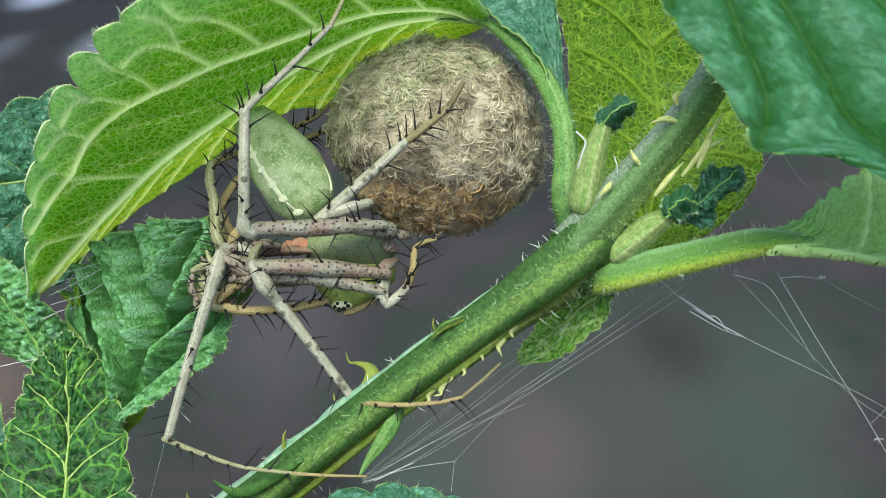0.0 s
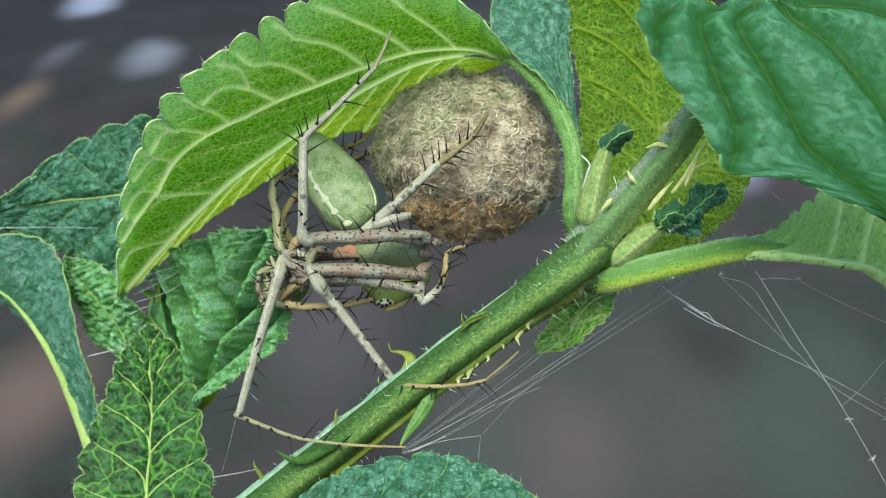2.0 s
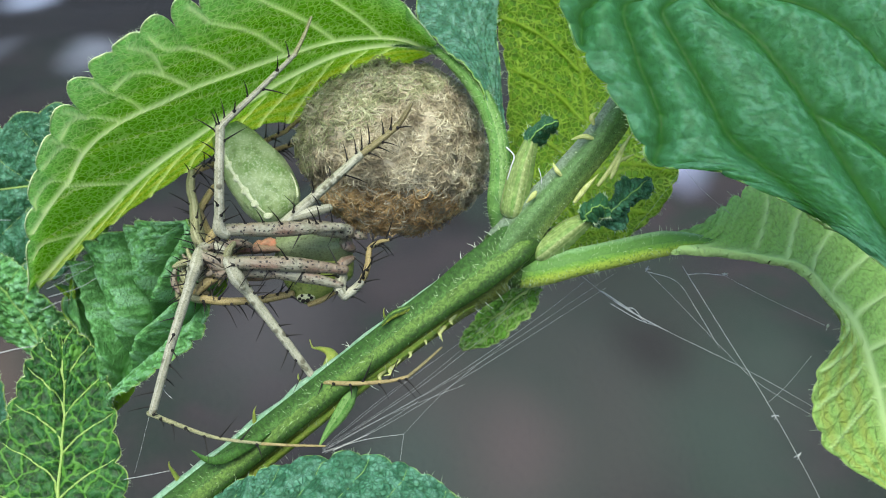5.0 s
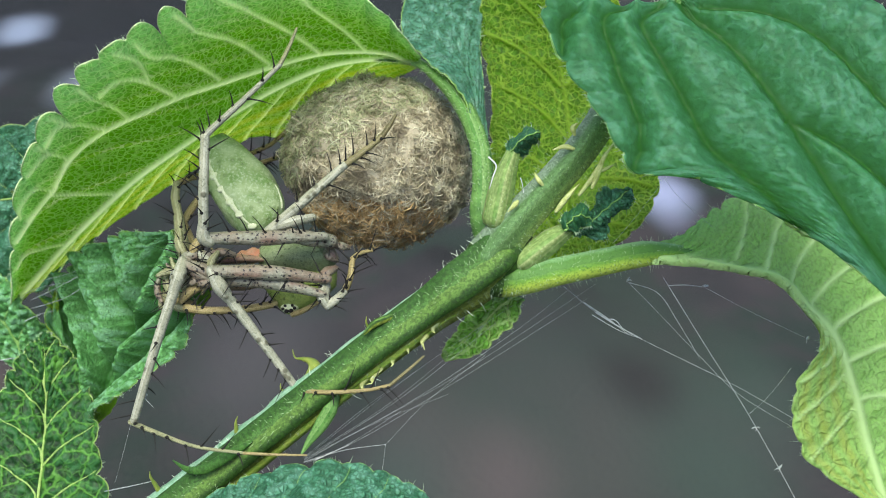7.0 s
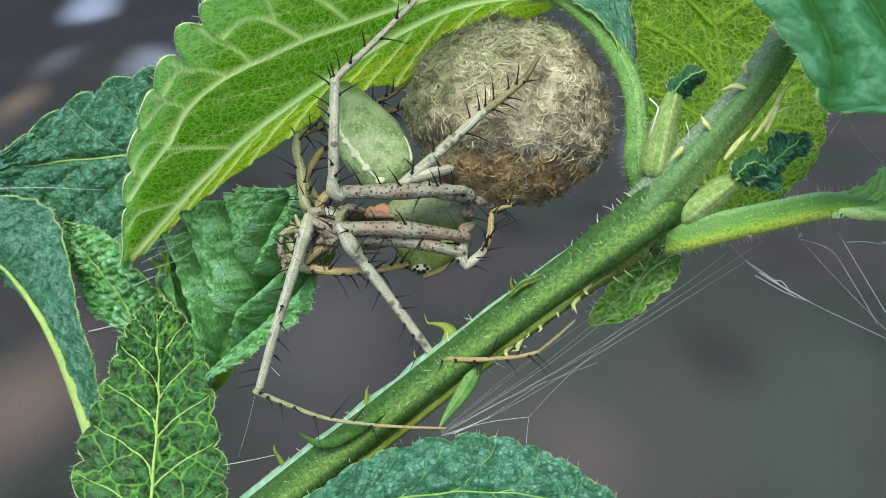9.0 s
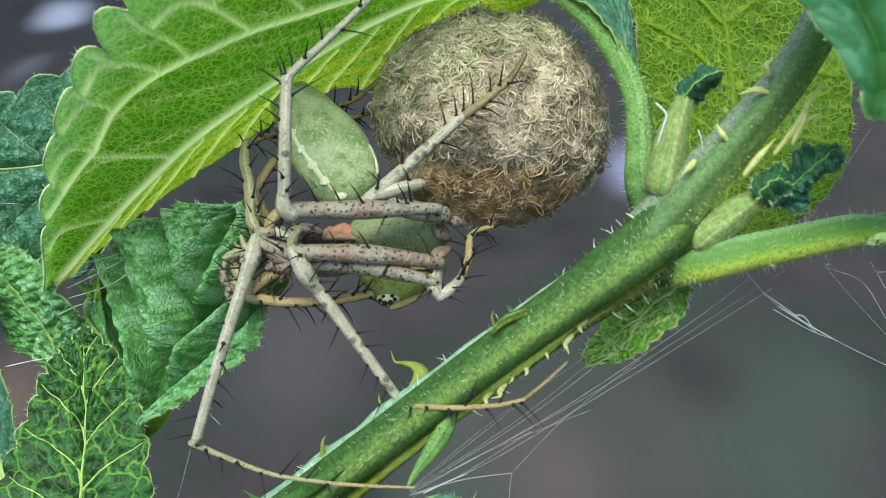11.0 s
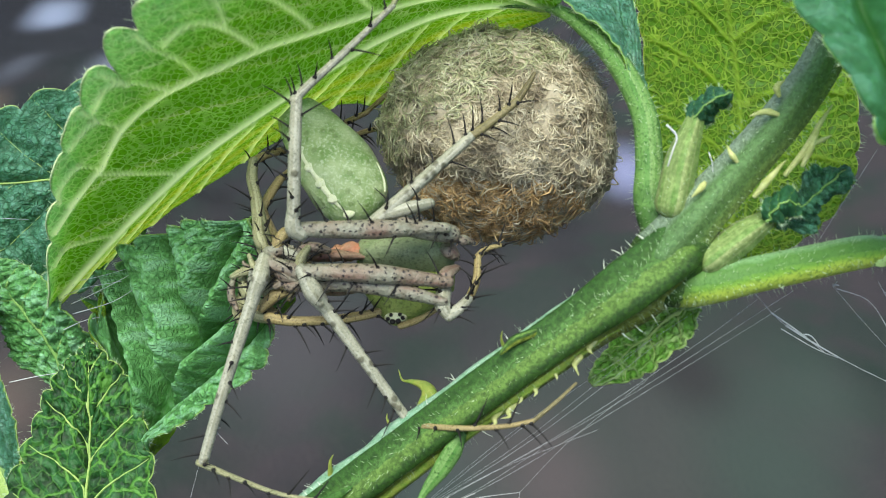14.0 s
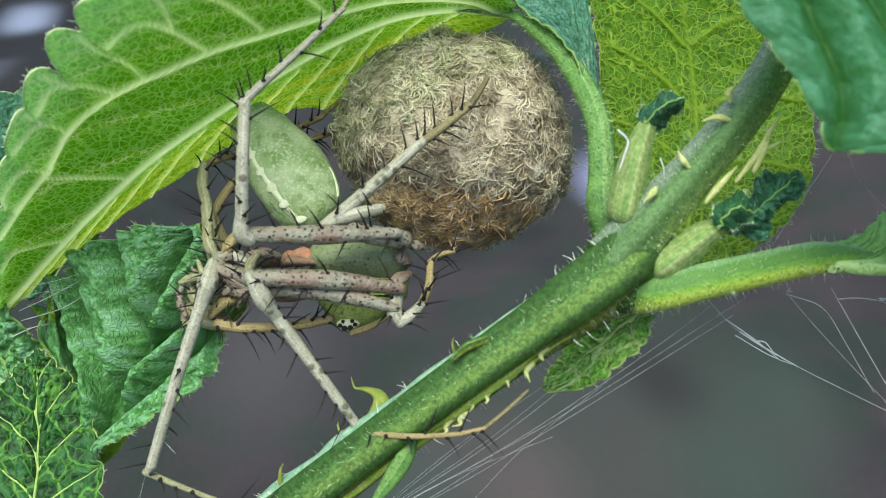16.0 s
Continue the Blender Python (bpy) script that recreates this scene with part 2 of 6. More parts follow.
def tissue(name, a, b_, c, scale, rough=0.55, streak=None, through=0.0, dots=2.2, dotted_by=0.0, dot_col=(0.3, 0.4, 0.25), foot=None, foot_to=0.2, bands=None, band_by=0.75, mottle=0.0, turn0=0.0):
    """Green or straw-coloured plant and body tissue: two colours in blotches, fine grain and small pits."""
    m, n, l, b = material(name, rough, 0.25)
    v = mm_coords(n, l)
    blot, grain = noise_tex(n, l, v, scale, 5), noise_tex(n, l, v, scale * 7, 3)
    col = mix(n, l, ramp(n, l, blot, [(0.35, (0, 0, 0)), (0.65, (1, 1, 1))]), a, b_)
    if streak:
        w = n.new("ShaderNodeTexNoise")
        w.noise_dimensions = "1D"
        w.inputs["Scale"].default_value, w.inputs["Detail"].default_value = 2.2, 3.0
        l.new(limb_angle(n, l), w.inputs["W"])
        col = mix(n, l, ramp(n, l, w.outputs["Fac"], [(0.42, (0, 0, 0)), (0.62, (0.9,) * 3)]), col, streak)
    # Light and dark sides painted into the limb's colour by angle.
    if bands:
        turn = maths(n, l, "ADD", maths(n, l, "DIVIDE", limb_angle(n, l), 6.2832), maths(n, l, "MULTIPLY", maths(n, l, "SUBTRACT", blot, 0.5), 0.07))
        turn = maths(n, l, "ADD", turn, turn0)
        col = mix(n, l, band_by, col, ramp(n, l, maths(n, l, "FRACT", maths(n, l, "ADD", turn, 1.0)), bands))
    if mottle:
        col = mix(n, l, ramp(n, l, noise_tex(n, l, v, 2.8, 5, 0.7), [(0.44, (mottle,) * 3), (0.54, (0, 0, 0))]), col, mix(n, l, 1.0, col, (0.28, 0.34, 0.22), "MULTIPLY"))
    col = mix(n, l, ramp(n, l, grain, [(0.5, (0, 0, 0)), (0.7, (0.8,) * 3)]), col, c)
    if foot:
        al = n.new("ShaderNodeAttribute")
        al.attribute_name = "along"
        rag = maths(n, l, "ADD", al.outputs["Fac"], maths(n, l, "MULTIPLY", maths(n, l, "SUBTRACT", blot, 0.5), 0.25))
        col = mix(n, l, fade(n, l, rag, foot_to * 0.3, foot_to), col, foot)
    l.new(col, b.inputs["Base Color"])
    pits = n.new("ShaderNodeTexVoronoi")
    pits.inputs["Scale"].default_value = dots
    l.new(v, pits.inputs["Vector"])
    mark = maths(n, l, "MULTIPLY", fade(n, l, pits.outputs["Distance"], 0.14, 0.3), dotted_by)
    col = mix(n, l, mark, col, dot_col)
    l.new(col, b.inputs["Base Color"])
    bump(n, l, b, maths(n, l, "ADD", grain, mark), 0.7, 0.00014)
    if through:
        tr, ms = n.new("ShaderNodeBsdfTranslucent"), n.new("ShaderNodeMixShader")
        l.new(col, tr.inputs["Color"])
        ms.inputs[0].default_value = through
        l.new(b.outputs[0], ms.inputs[1])
        l.new(tr.outputs[0], ms.inputs[2])
        l.new(ms.outputs[0], n["Material Output"].inputs["Surface"])
    return m


# Sky-blue upper side, shaded grooves, yellow lower side: light put into stem colour.
STEM = tissue("stem_green_lit_sides", (0.026, 0.08, 0.009), (0.07, 0.16, 0.022), (0.006, 0.02, 0.003), 1.6, 0.55, (0.05, 0.12, 0.03), dots=1.9, dotted_by=0.35, dot_col=(0.006, 0.02, 0.004), mottle=0.7, turn0=0.125,
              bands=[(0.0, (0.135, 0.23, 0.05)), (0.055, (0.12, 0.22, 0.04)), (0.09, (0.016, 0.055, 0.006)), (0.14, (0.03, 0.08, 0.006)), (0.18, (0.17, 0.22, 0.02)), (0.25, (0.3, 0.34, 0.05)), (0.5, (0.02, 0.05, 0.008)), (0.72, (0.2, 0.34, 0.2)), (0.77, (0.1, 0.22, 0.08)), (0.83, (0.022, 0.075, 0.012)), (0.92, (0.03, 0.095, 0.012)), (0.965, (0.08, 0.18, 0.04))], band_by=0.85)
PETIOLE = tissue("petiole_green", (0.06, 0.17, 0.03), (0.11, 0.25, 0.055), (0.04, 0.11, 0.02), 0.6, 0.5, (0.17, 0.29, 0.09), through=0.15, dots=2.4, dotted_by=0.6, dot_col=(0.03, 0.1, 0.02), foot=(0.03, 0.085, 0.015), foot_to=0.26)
# Pale top, dark groove, glowing yellow underside: light round the stalk put into colour.
STALK = tissue("stalk_lit_sides", (0.13, 0.31, 0.05), (0.21, 0.42, 0.08), (0.05, 0.14, 0.025), 0.6, 0.5, through=0.15, dots=2.4, dotted_by=0.25, dot_col=(0.05, 0.13, 0.03), foot=(0.03, 0.08, 0.012), foot_to=0.25,
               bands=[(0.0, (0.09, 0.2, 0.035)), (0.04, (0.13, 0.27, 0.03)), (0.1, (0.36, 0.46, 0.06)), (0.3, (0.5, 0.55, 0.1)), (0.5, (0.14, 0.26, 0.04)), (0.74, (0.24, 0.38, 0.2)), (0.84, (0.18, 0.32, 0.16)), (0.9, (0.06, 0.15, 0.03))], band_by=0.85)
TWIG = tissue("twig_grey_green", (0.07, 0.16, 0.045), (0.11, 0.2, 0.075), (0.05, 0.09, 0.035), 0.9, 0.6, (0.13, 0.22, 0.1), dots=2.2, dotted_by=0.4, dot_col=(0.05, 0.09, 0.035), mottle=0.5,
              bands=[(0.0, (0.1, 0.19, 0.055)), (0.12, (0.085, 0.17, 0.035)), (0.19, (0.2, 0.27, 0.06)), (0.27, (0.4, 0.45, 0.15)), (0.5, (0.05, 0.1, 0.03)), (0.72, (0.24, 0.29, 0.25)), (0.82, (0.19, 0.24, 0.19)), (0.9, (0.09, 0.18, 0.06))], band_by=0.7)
RIB = tissue("rib_pale", (0.6, 0.74, 0.36), (0.7, 0.8, 0.46), (0.4, 0.52, 0.2), 0.9, 0.6, through=0.25)
RIB_LIME = tissue("rib_lime", (0.32, 0.48, 0.13), (0.42, 0.56, 0.18), (0.24, 0.4, 0.08), 0.9, 0.6, through=0.3)
RIB_OLIVE = tissue("rib_olive", (0.3, 0.42, 0.06), (0.4, 0.5, 0.1), (0.18, 0.3, 0.03), 0.9, 0.6, through=0.3)
RIB_GREEN = tissue("rib_green", (0.2, 0.38, 0.09), (0.3, 0.47, 0.15), (0.1, 0.24, 0.04), 0.9, 0.6, through=0.3)
PRICKLE = tissue("prickle_yellow", (0.15, 0.26, 0.04), (0.3, 0.35, 0.07), (0.25, 0.2, 0.05), 1.5, 0.4, through=0.2)
FLAP = tissue("flap_green", (0.03, 0.1, 0.015), (0.06, 0.16, 0.025), (0.015, 0.05, 0.006), 1.6, 0.55, mottle=0.6)
BRACT = tissue("bract_pale", (0.4, 0.44, 0.14), (0.55, 0.58, 0.26), (0.3, 0.34, 0.08), 1.2, 0.5, through=0.2)
BRISTLE = tissue("bristle_white", (0.55, 0.62, 0.5), (0.7, 0.74, 0.62), (0.4, 0.5, 0.35), 1.2, 0.5)
BUD = tissue("bud_sheath", (0.12, 0.24, 0.05), (0.24, 0.36, 0.11), (0.09, 0.13, 0.03), 0.8, 0.5, (0.36, 0.42, 0.18), through=0.15, mottle=0.5)
HAIR, hn, hl, hb = material("plant_hair", 0.5)
hb.inputs["Base Color"].default_value = (0.36, 0.47, 0.29, 1)
ABDOMEN = tissue("abdomen_green", (0.13, 0.22, 0.06), (0.29, 0.36, 0.18), (0.4, 0.46, 0.3), 0.5, 0.4, dots=0.8, dotted_by=0.5, dot_col=(0.1, 0.15, 0.04))
CARAPACE = tissue("carapace_green", (0.16, 0.22, 0.05), (0.23, 0.27, 0.07), (0.09, 0.12, 0.03), 0.7, 0.35, dots=1.2, dotted_by=0.4, dot_col=(0.05, 0.07, 0.02))
PLATE = tissue("thorax_grey_green", (0.13, 0.17, 0.08), (0.19, 0.23, 0.12), (0.08, 0.09, 0.04), 0.7, 0.4, dots=1.6, dotted_by=0.5, dot_col=(0.05, 0.06, 0.03))
WHITE = tissue("cream_band", (0.5, 0.54, 0.34), (0.58, 0.6, 0.42), (0.35, 0.4, 0.18), 1.5, 0.5)
CORAL = tissue("coral_patch", (0.36, 0.13, 0.07), (0.34, 0.19, 0.12), (0.2, 0.15, 0.07), 1.2, 0.5)
HIP = tissue("hip_pink", (0.24, 0.12, 0.085), (0.22, 0.17, 0.11), (0.1, 0.06, 0.04), 0.9, 0.5, dots=2.0, dotted_by=0.7, dot_col=(0.03, 0.02, 0.02))
STRAW = tissue("leg_straw", (0.2, 0.2, 0.135), (0.31, 0.305, 0.225), (0.11, 0.115, 0.07), 0.7, 0.35, (0.35, 0.35, 0.28), through=0.1, dots=0.75, dotted_by=0.75, dot_col=(0.06, 0.055, 0.03))
AMBER = tissue("leg_amber", (0.2, 0.15, 0.06), (0.28, 0.225, 0.11), (0.08, 0.055, 0.02), 0.9, 0.35, (0.33, 0.27, 0.12), through=0.1)
OLIVE = tissue("leg_olive", (0.14, 0.15, 0.07), (0.22, 0.21, 0.11), (0.07, 0.065, 0.03), 0.9, 0.4, (0.28, 0.28, 0.16))
OLIVE_DARK = tissue("joint_dark", (0.05, 0.045, 0.02), (0.1, 0.09, 0.04), (0.03, 0.02, 0.01), 0.9, 0.4, (0.16, 0.13, 0.06))
OLIVE_TIP = tissue("leg_tip_olive", (0.12, 0.105, 0.045), (0.18, 0.155, 0.075), (0.05, 0.04, 0.02), 0.9, 0.4, (0.2, 0.17, 0.08))
BLACK, _n, _l, _b = material("spine_black", 0.65, 0.2)
_b.inputs["Base Color"].default_value = (0.012, 0.011, 0.01, 1)


def dotted(name, a, b_, size, amount):
    m, n, l, b = material(name, 0.4)
    v = mm_coords(n, l)
    blot = noise_tex(n, l, v, 0.35, 4)
    col = mix(n, l, ramp(n, l, blot, [(0.4, (0, 0, 0)), (0.6, (1, 1, 1))]), a, b_)
    vo = n.new("ShaderNodeTexVoronoi")
    vo.inputs["Scale"].default_value = 1.0 / size
    wob = n.new("ShaderNodeTexNoise")
    wob.inputs["Scale"].default_value = 2.5
    l.new(v, wob.inputs["Vector"])
    l.new(mix(n, l, 0.5, v, wob.outputs["Color"], "ADD"), vo.inputs["Vector"])
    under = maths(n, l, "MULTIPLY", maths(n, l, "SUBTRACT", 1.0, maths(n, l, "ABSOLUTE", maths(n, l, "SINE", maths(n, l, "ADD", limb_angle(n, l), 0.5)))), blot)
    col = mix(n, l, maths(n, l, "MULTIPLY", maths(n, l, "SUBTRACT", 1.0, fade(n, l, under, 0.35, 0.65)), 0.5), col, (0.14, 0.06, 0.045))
    grime = ramp(n, l, noise_tex(n, l, v, 1.8, 4), [(0.5, (0, 0, 0)), (0.7, (0.75,) * 3)])
    col = mix(n, l, grime, col, (0.09, 0.08, 0.05))
    col = mix(n, l, fade(n, l, vo.outputs["Distance"], amount * 0.7, amount), col, (0.02, 0.015, 0.015))
    l.new(col, b.inputs["Base Color"])
    bump(n, l, b, noise_tex(n, l, v, 2.5, 5), 0.9, 0.0003)
    return m


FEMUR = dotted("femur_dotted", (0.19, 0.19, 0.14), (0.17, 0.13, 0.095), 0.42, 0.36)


def silk_material(name, stops, rough=0.55):
    """Loose silk: each strand takes its own tone."""
    m, n, l, b = material(name, rough, 0.3)
    g = n.new("ShaderNodeNewGeometry")
    v = mm_coords(n, l)
    f = maths(n, l, "ADD", maths(n, l, "MULTIPLY", g.outputs["Random Per Island"], 0.22), maths(n, l, "MULTIPLY", ramp(n, l, noise_tex(n, l, v, 0.55, 4), [(0.3, (0, 0, 0)), (0.7, (1, 1, 1))]), 0.7))
    col = ramp(n, l, f, stops)
    l.new(col, b.inputs["Base Color"])
    return m


SILK = silk_material("egg_silk", [(0.2, (0.23, 0.19, 0.125)), (0.4, (0.38, 0.33, 0.22)), (0.58, (0.52, 0.465, 0.33)), (0.8, (0.64, 0.585, 0.44))])
SILK_BOUNCE = silk_material("egg_silk_leaf_bounce", [(0.2, (0.18, 0.19, 0.095)), (0.42, (0.34, 0.35, 0.19)), (0.82, (0.53, 0.53, 0.35))])
SILK_TAN = silk_material("egg_silk_tan", [(0.2, (0.16, 0.095, 0.035)), (0.45, (0.42, 0.275, 0.12)), (0.85, (0.72, 0.53, 0.28))])
SAC = tissue("egg_sac_felt", (0.25, 0.215, 0.145), (0.36, 0.32, 0.23), (0.15, 0.12, 0.075), 0.5, 0.8)
WEB, _n, _l, _b = material("web_silk", 0.35)
_b.inputs["Base Color"].default_value = (0.42, 0.43, 0.43, 1)

SOIL, sn, sl, sb = material("soil", 0.9, 0.2)
sv = mm_coords(sn, sl, 1.0)
big, mid_, fine_ = noise_tex(sn, sl, sv, 6, 2), noise_tex(sn, sl, sv, 13, 2), noise_tex(sn, sl, sv, 260, 5)
scol = ramp(sn, sl, big, [(0.3, (0.007, 0.007, 0.007)), (0.45, (0.02, 0.019, 0.021)), (0.58, (0.034, 0.028, 0.031)), (0.72, (0.01, 0.023, 0.016))])
scol = mix(sn, sl, ramp(sn, sl, mid_, [(0.46, (0, 0, 0)), (0.6, (0.8,) * 3)]), scol, (0.017, 0.027, 0.021))
scol = mix(sn, sl, ramp(sn, sl, fine_, [(0.5, (0, 0, 0)), (0.8, (0.4,) * 3)]), scol, (0.05, 0.046, 0.043))
# soil tones: painted light dapples and far shade, litter and moss: place, size, colour
PATCHES = [((-0.42, 1.4), 0.3, (0.009, 0.009, 0.011)), ((-0.1, 1.62), 0.26, (0.012, 0.013, 0.015)), ((-0.75, 1.55), 0.26, (0.012, 0.013, 0.015)), ((0.6, 1.6), 0.26, (0.014, 0.016, 0.015)), ((-0.620, 1.175), 0.2, (0.01, 0.01, 0.012)), ((-0.572, 1.224), 0.09, (0.013, 0.013, 0.015)), ((-0.696, 1.277), 0.15, (0.01, 0.01, 0.013)), ((-0.490, 1.239), 0.05, (0.012, 0.012, 0.015)), ((-0.446, 1.066), 0.036, (0.2, 0.22, 0.28)), ((-0.592, 1.290), 0.035, (0.2, 0.23, 0.32)), ((-0.556, 1.07), 0.03, (0.08, 0.085, 0.11)),
           ((-0.557, 0.952), 0.03, (0.11, 0.08, 0.06)), ((-0.356, 0.451), 0.05, (0.1, 0.072, 0.062)), ((0.143, 0.524), 0.08, (0.028, 0.036, 0.03)),
           ((0.028, 0.381), 0.06, (0.04, 0.056, 0.046)), ((-0.015, 0.425), 0.045, (0.062, 0.05, 0.051)), ((0.091, 0.427), 0.05, (0.055, 0.046, 0.046)), ((0.052, 0.468), 0.08, (0.034, 0.04, 0.036)),
           ((0.205, 0.81), 0.03, (0.26, 0.28, 0.42)), ((0.131, 0.825), 0.03, (0.2, 0.21, 0.34)), ((-0.151, 0.532), 0.06, (0.05, 0.046, 0.05)), ((0.175, 0.406), 0.06, (0.036, 0.05, 0.042)), ((0.137, 0.511), 0.03, (0.022, 0.02, 0.02)), ((-0.037, 0.385), 0.04, (0.036, 0.05, 0.044)), ((0.033, 0.406), 0.035, (0.068, 0.054, 0.055)), ((0.219, 0.497), 0.04, (0.034, 0.048, 0.04))]
flat_m = sn.new("ShaderNodeMapping")
flat_m.inputs["Scale"].default_value = (1, 0.55, 1)
sl.new(sv, flat_m.inputs[0])
flat_ = flat_m.outputs[0]
for (px_, py_), size_, col_ in PATCHES:
    far_ = sn.new("ShaderNodeVectorMath")
    far_.operation = "DISTANCE"
    far_.inputs[1].default_value = (px_, py_ * 0.55, 0)
    sl.new(flat_, far_.inputs[0])
    ragged_ = maths(sn, sl, "ADD", far_.outputs["Value"], maths(sn, sl, "MULTIPLY", maths(sn, sl, "SUBTRACT", big, 0.5), size_))
    scol = mix(sn, sl, maths(sn, sl, "MULTIPLY", fade(sn, sl, ragged_, size_ * 0.05, size_ * 1.5), 0.9), scol, col_)
scol = mix(sn, sl, 1.0, scol, (0.84, 0.84, 0.82), "MULTIPLY")
sl.new(scol, sb.inputs["Base Color"])
bump(sn, sl, sb, fine_, 0.6, 0.004)


# ---------------------------------------------------------------- building helpers
class Geo:
    """Vertices in plan millimetres, faces with a material slot, and float attributes by vertex."""

    def __init__(self):
        self.v, self.f, self.s, self.att, self.uv = [], [], [], {}, None

    def add(self, verts, faces, slot=0, **att):
        k = len(self.v)
        self.v += [tuple(p) for p in verts]
        self.f += [tuple(i + k for i in f) for f in faces]
        self.s += [slot] * len(faces)
        for key, vals in att.items():
            self.att.setdefault(key, []).extend([0.0] * (k - len(self.att[key])))
            self.att[key] += list(vals)
        return self


BASES = {}


def thing(name, base, label, category, group=""):
    ob = new(name)
    ob.empty_display_size = 0.005
    ob.location = base
    BASES[ob] = Vector(base)
    return tagged(ob, label, category, group)


def part(name, geo, mats, parent, label="", kind="", smooth=True):
    """One mesh under a thing or a part."""
    base = BASES[parent]
    verts = np.array(geo.v) * 0.001 @ np.array(LEAN.transposed()) + np.array([0, 0, HEIGHT]) - np.array(base)
    me = bpy.data.meshes.new(name)
    me.from_pydata(verts.tolist(), [], geo.f)
    for m in mats if isinstance(mats, (list, tuple)) else [mats]:
        me.materials.append(m)
    me.polygons.foreach_set("material_index", geo.s)
    me.polygons.foreach_set("use_smooth", [smooth] * len(geo.f))
    for key, vals in geo.att.items():
        a = me.attributes.new(key, "FLOAT", "POINT")
        a.data.foreach_set("value", vals + [0.0] * (len(geo.v) - len(vals)))
    if geo.uv is not None:
        lay = me.uv_layers.new(name="mm")
        idx = np.empty(len(me.loops), dtype=np.int32)
        me.loops.foreach_get("vertex_index", idx)
        lay.data.foreach_set("uv", np.array(geo.uv)[idx].ravel())
    me.update()
    ob = new(name, me)
    ob.parent = parent
    BASES[ob] = base
    return tagged(ob, label, "", "", kind)


def spline(pts, n):
    """n points along a Catmull-Rom curve through pts."""
    p = np.array(pts, float)
    if len(p) == 2:
        return p[0] + (p[1] - p[0]) * np.linspace(0, 1, n)[:, None]
    p = np.vstack([2 * p[0] - p[1], p, 2 * p[-1] - p[-2]])
    t = np.linspace(0, len(p) - 3, n)
    k = np.minimum(t.astype(int), len(p) - 4)
    f = (t - k)[:, None]
    a, b, c, d = p[k], p[k + 1], p[k + 2], p[k + 3]
    return 0.5 * (2 * b + (c - a) * f + (2 * a - 5 * b + 4 * c - d) * f**2 + (3 * b - a - 3 * c + d) * f**3)


def tube(geo, pts, radii, sides=8, n=None, slot=0, section=None, flat=1.0):
    """A round limb along a curve; radii are spread evenly along it. section(angle) shapes its cross-section."""
    n = n or max(4, 4 * len(pts))
    c = spline(pts, n)
    r = np.interp(np.linspace(0, 1, n), np.linspace(0, 1, len(radii)), radii)
    d = np.gradient(c, axis=0)
    if sides >= 8 and len(radii) > 1:
        e0, e1 = d[0] / (np.linalg.norm(d[0]) + 1e-9), d[-1] / (np.linalg.norm(d[-1]) + 1e-9)
        c = np.vstack([c[0] - e0 * r[0] * 0.75, c[0] - e0 * r[0] * 0.45, c, c[-1] + e1 * r[-1] * 0.45, c[-1] + e1 * r[-1] * 0.75])
        r = np.r_[r[0] * 0.4, r[0] * 0.82, r, r[-1] * 0.82, r[-1] * 0.4]
        d = np.vstack([d[:1], d[:1], d, d[-1:], d[-1:]])
        n += 4
    d /= np.linalg.norm(d, axis=1)[:, None] + 1e-9
    up = np.array([0.0, -1.0, 0.0]) if abs(d[0][1]) < 0.9 else np.array([1.0, 0, 0])
    verts, faces, rnd, run = [], [], [], []
    ang = np.linspace(0, 2 * np.pi, sides, endpoint=False)
    prof = np.array([section(a) for a in ang]) if section else np.ones(sides)
    for i in range(n):
        up = up - d[i] * (up @ d[i])
        up /= np.linalg.norm(up) + 1e-9
        side = np.cross(d[i], up)
        ring = c[i] + r[i] * prof[:, None] * (np.cos(ang)[:, None] * up * flat + np.sin(ang)[:, None] * side)
        verts += ring.tolist()
        rnd += ang.tolist()
        run += [i / (n - 1)] * sides
    for i in range(n - 1):
        for j in range(sides):
            k = (j + 1) % sides
            faces.append((i * sides + j, i * sides + k, (i + 1) * sides + k, (i + 1) * sides + j))
    faces.append(tuple(range(sides))[::-1])
    faces.append(tuple((n - 1) * sides + j for j in range(sides)))
    geo.add(verts, faces, slot, round_c=np.cos(rnd).tolist(), round_s=np.sin(rnd).tolist(), along=run)
    return (c[2:-2], d[2:-2]) if sides >= 8 and len(radii) > 1 else (c, d)


def blob(geo, centre, axes, rings=14, segs=20, slot=0, shape=None):
    """A rounded body: axes are three half-axis vectors, the first along its length."""
    a, b, c = (np.array(v, float) for v in axes)
    verts, faces = [], []
    for i in range(rings + 1):
        th = math.pi * i / rings
        for j in range(segs):
            ph = 2 * math.pi * j / segs
            w = shape(math.cos(th), ph) if shape else 1.0
            verts.append(np.array(centre) + a * math.cos(th) + math.sin(th) * w * (b * math.cos(ph) + c * math.sin(ph)))
    for i in range(rings):
        for j in range(segs):
            k = (j + 1) % segs
            faces.append((i * segs + j, i * segs + k, (i + 1) * segs + k, (i + 1) * segs + j))
    geo.add(verts, faces, slot)


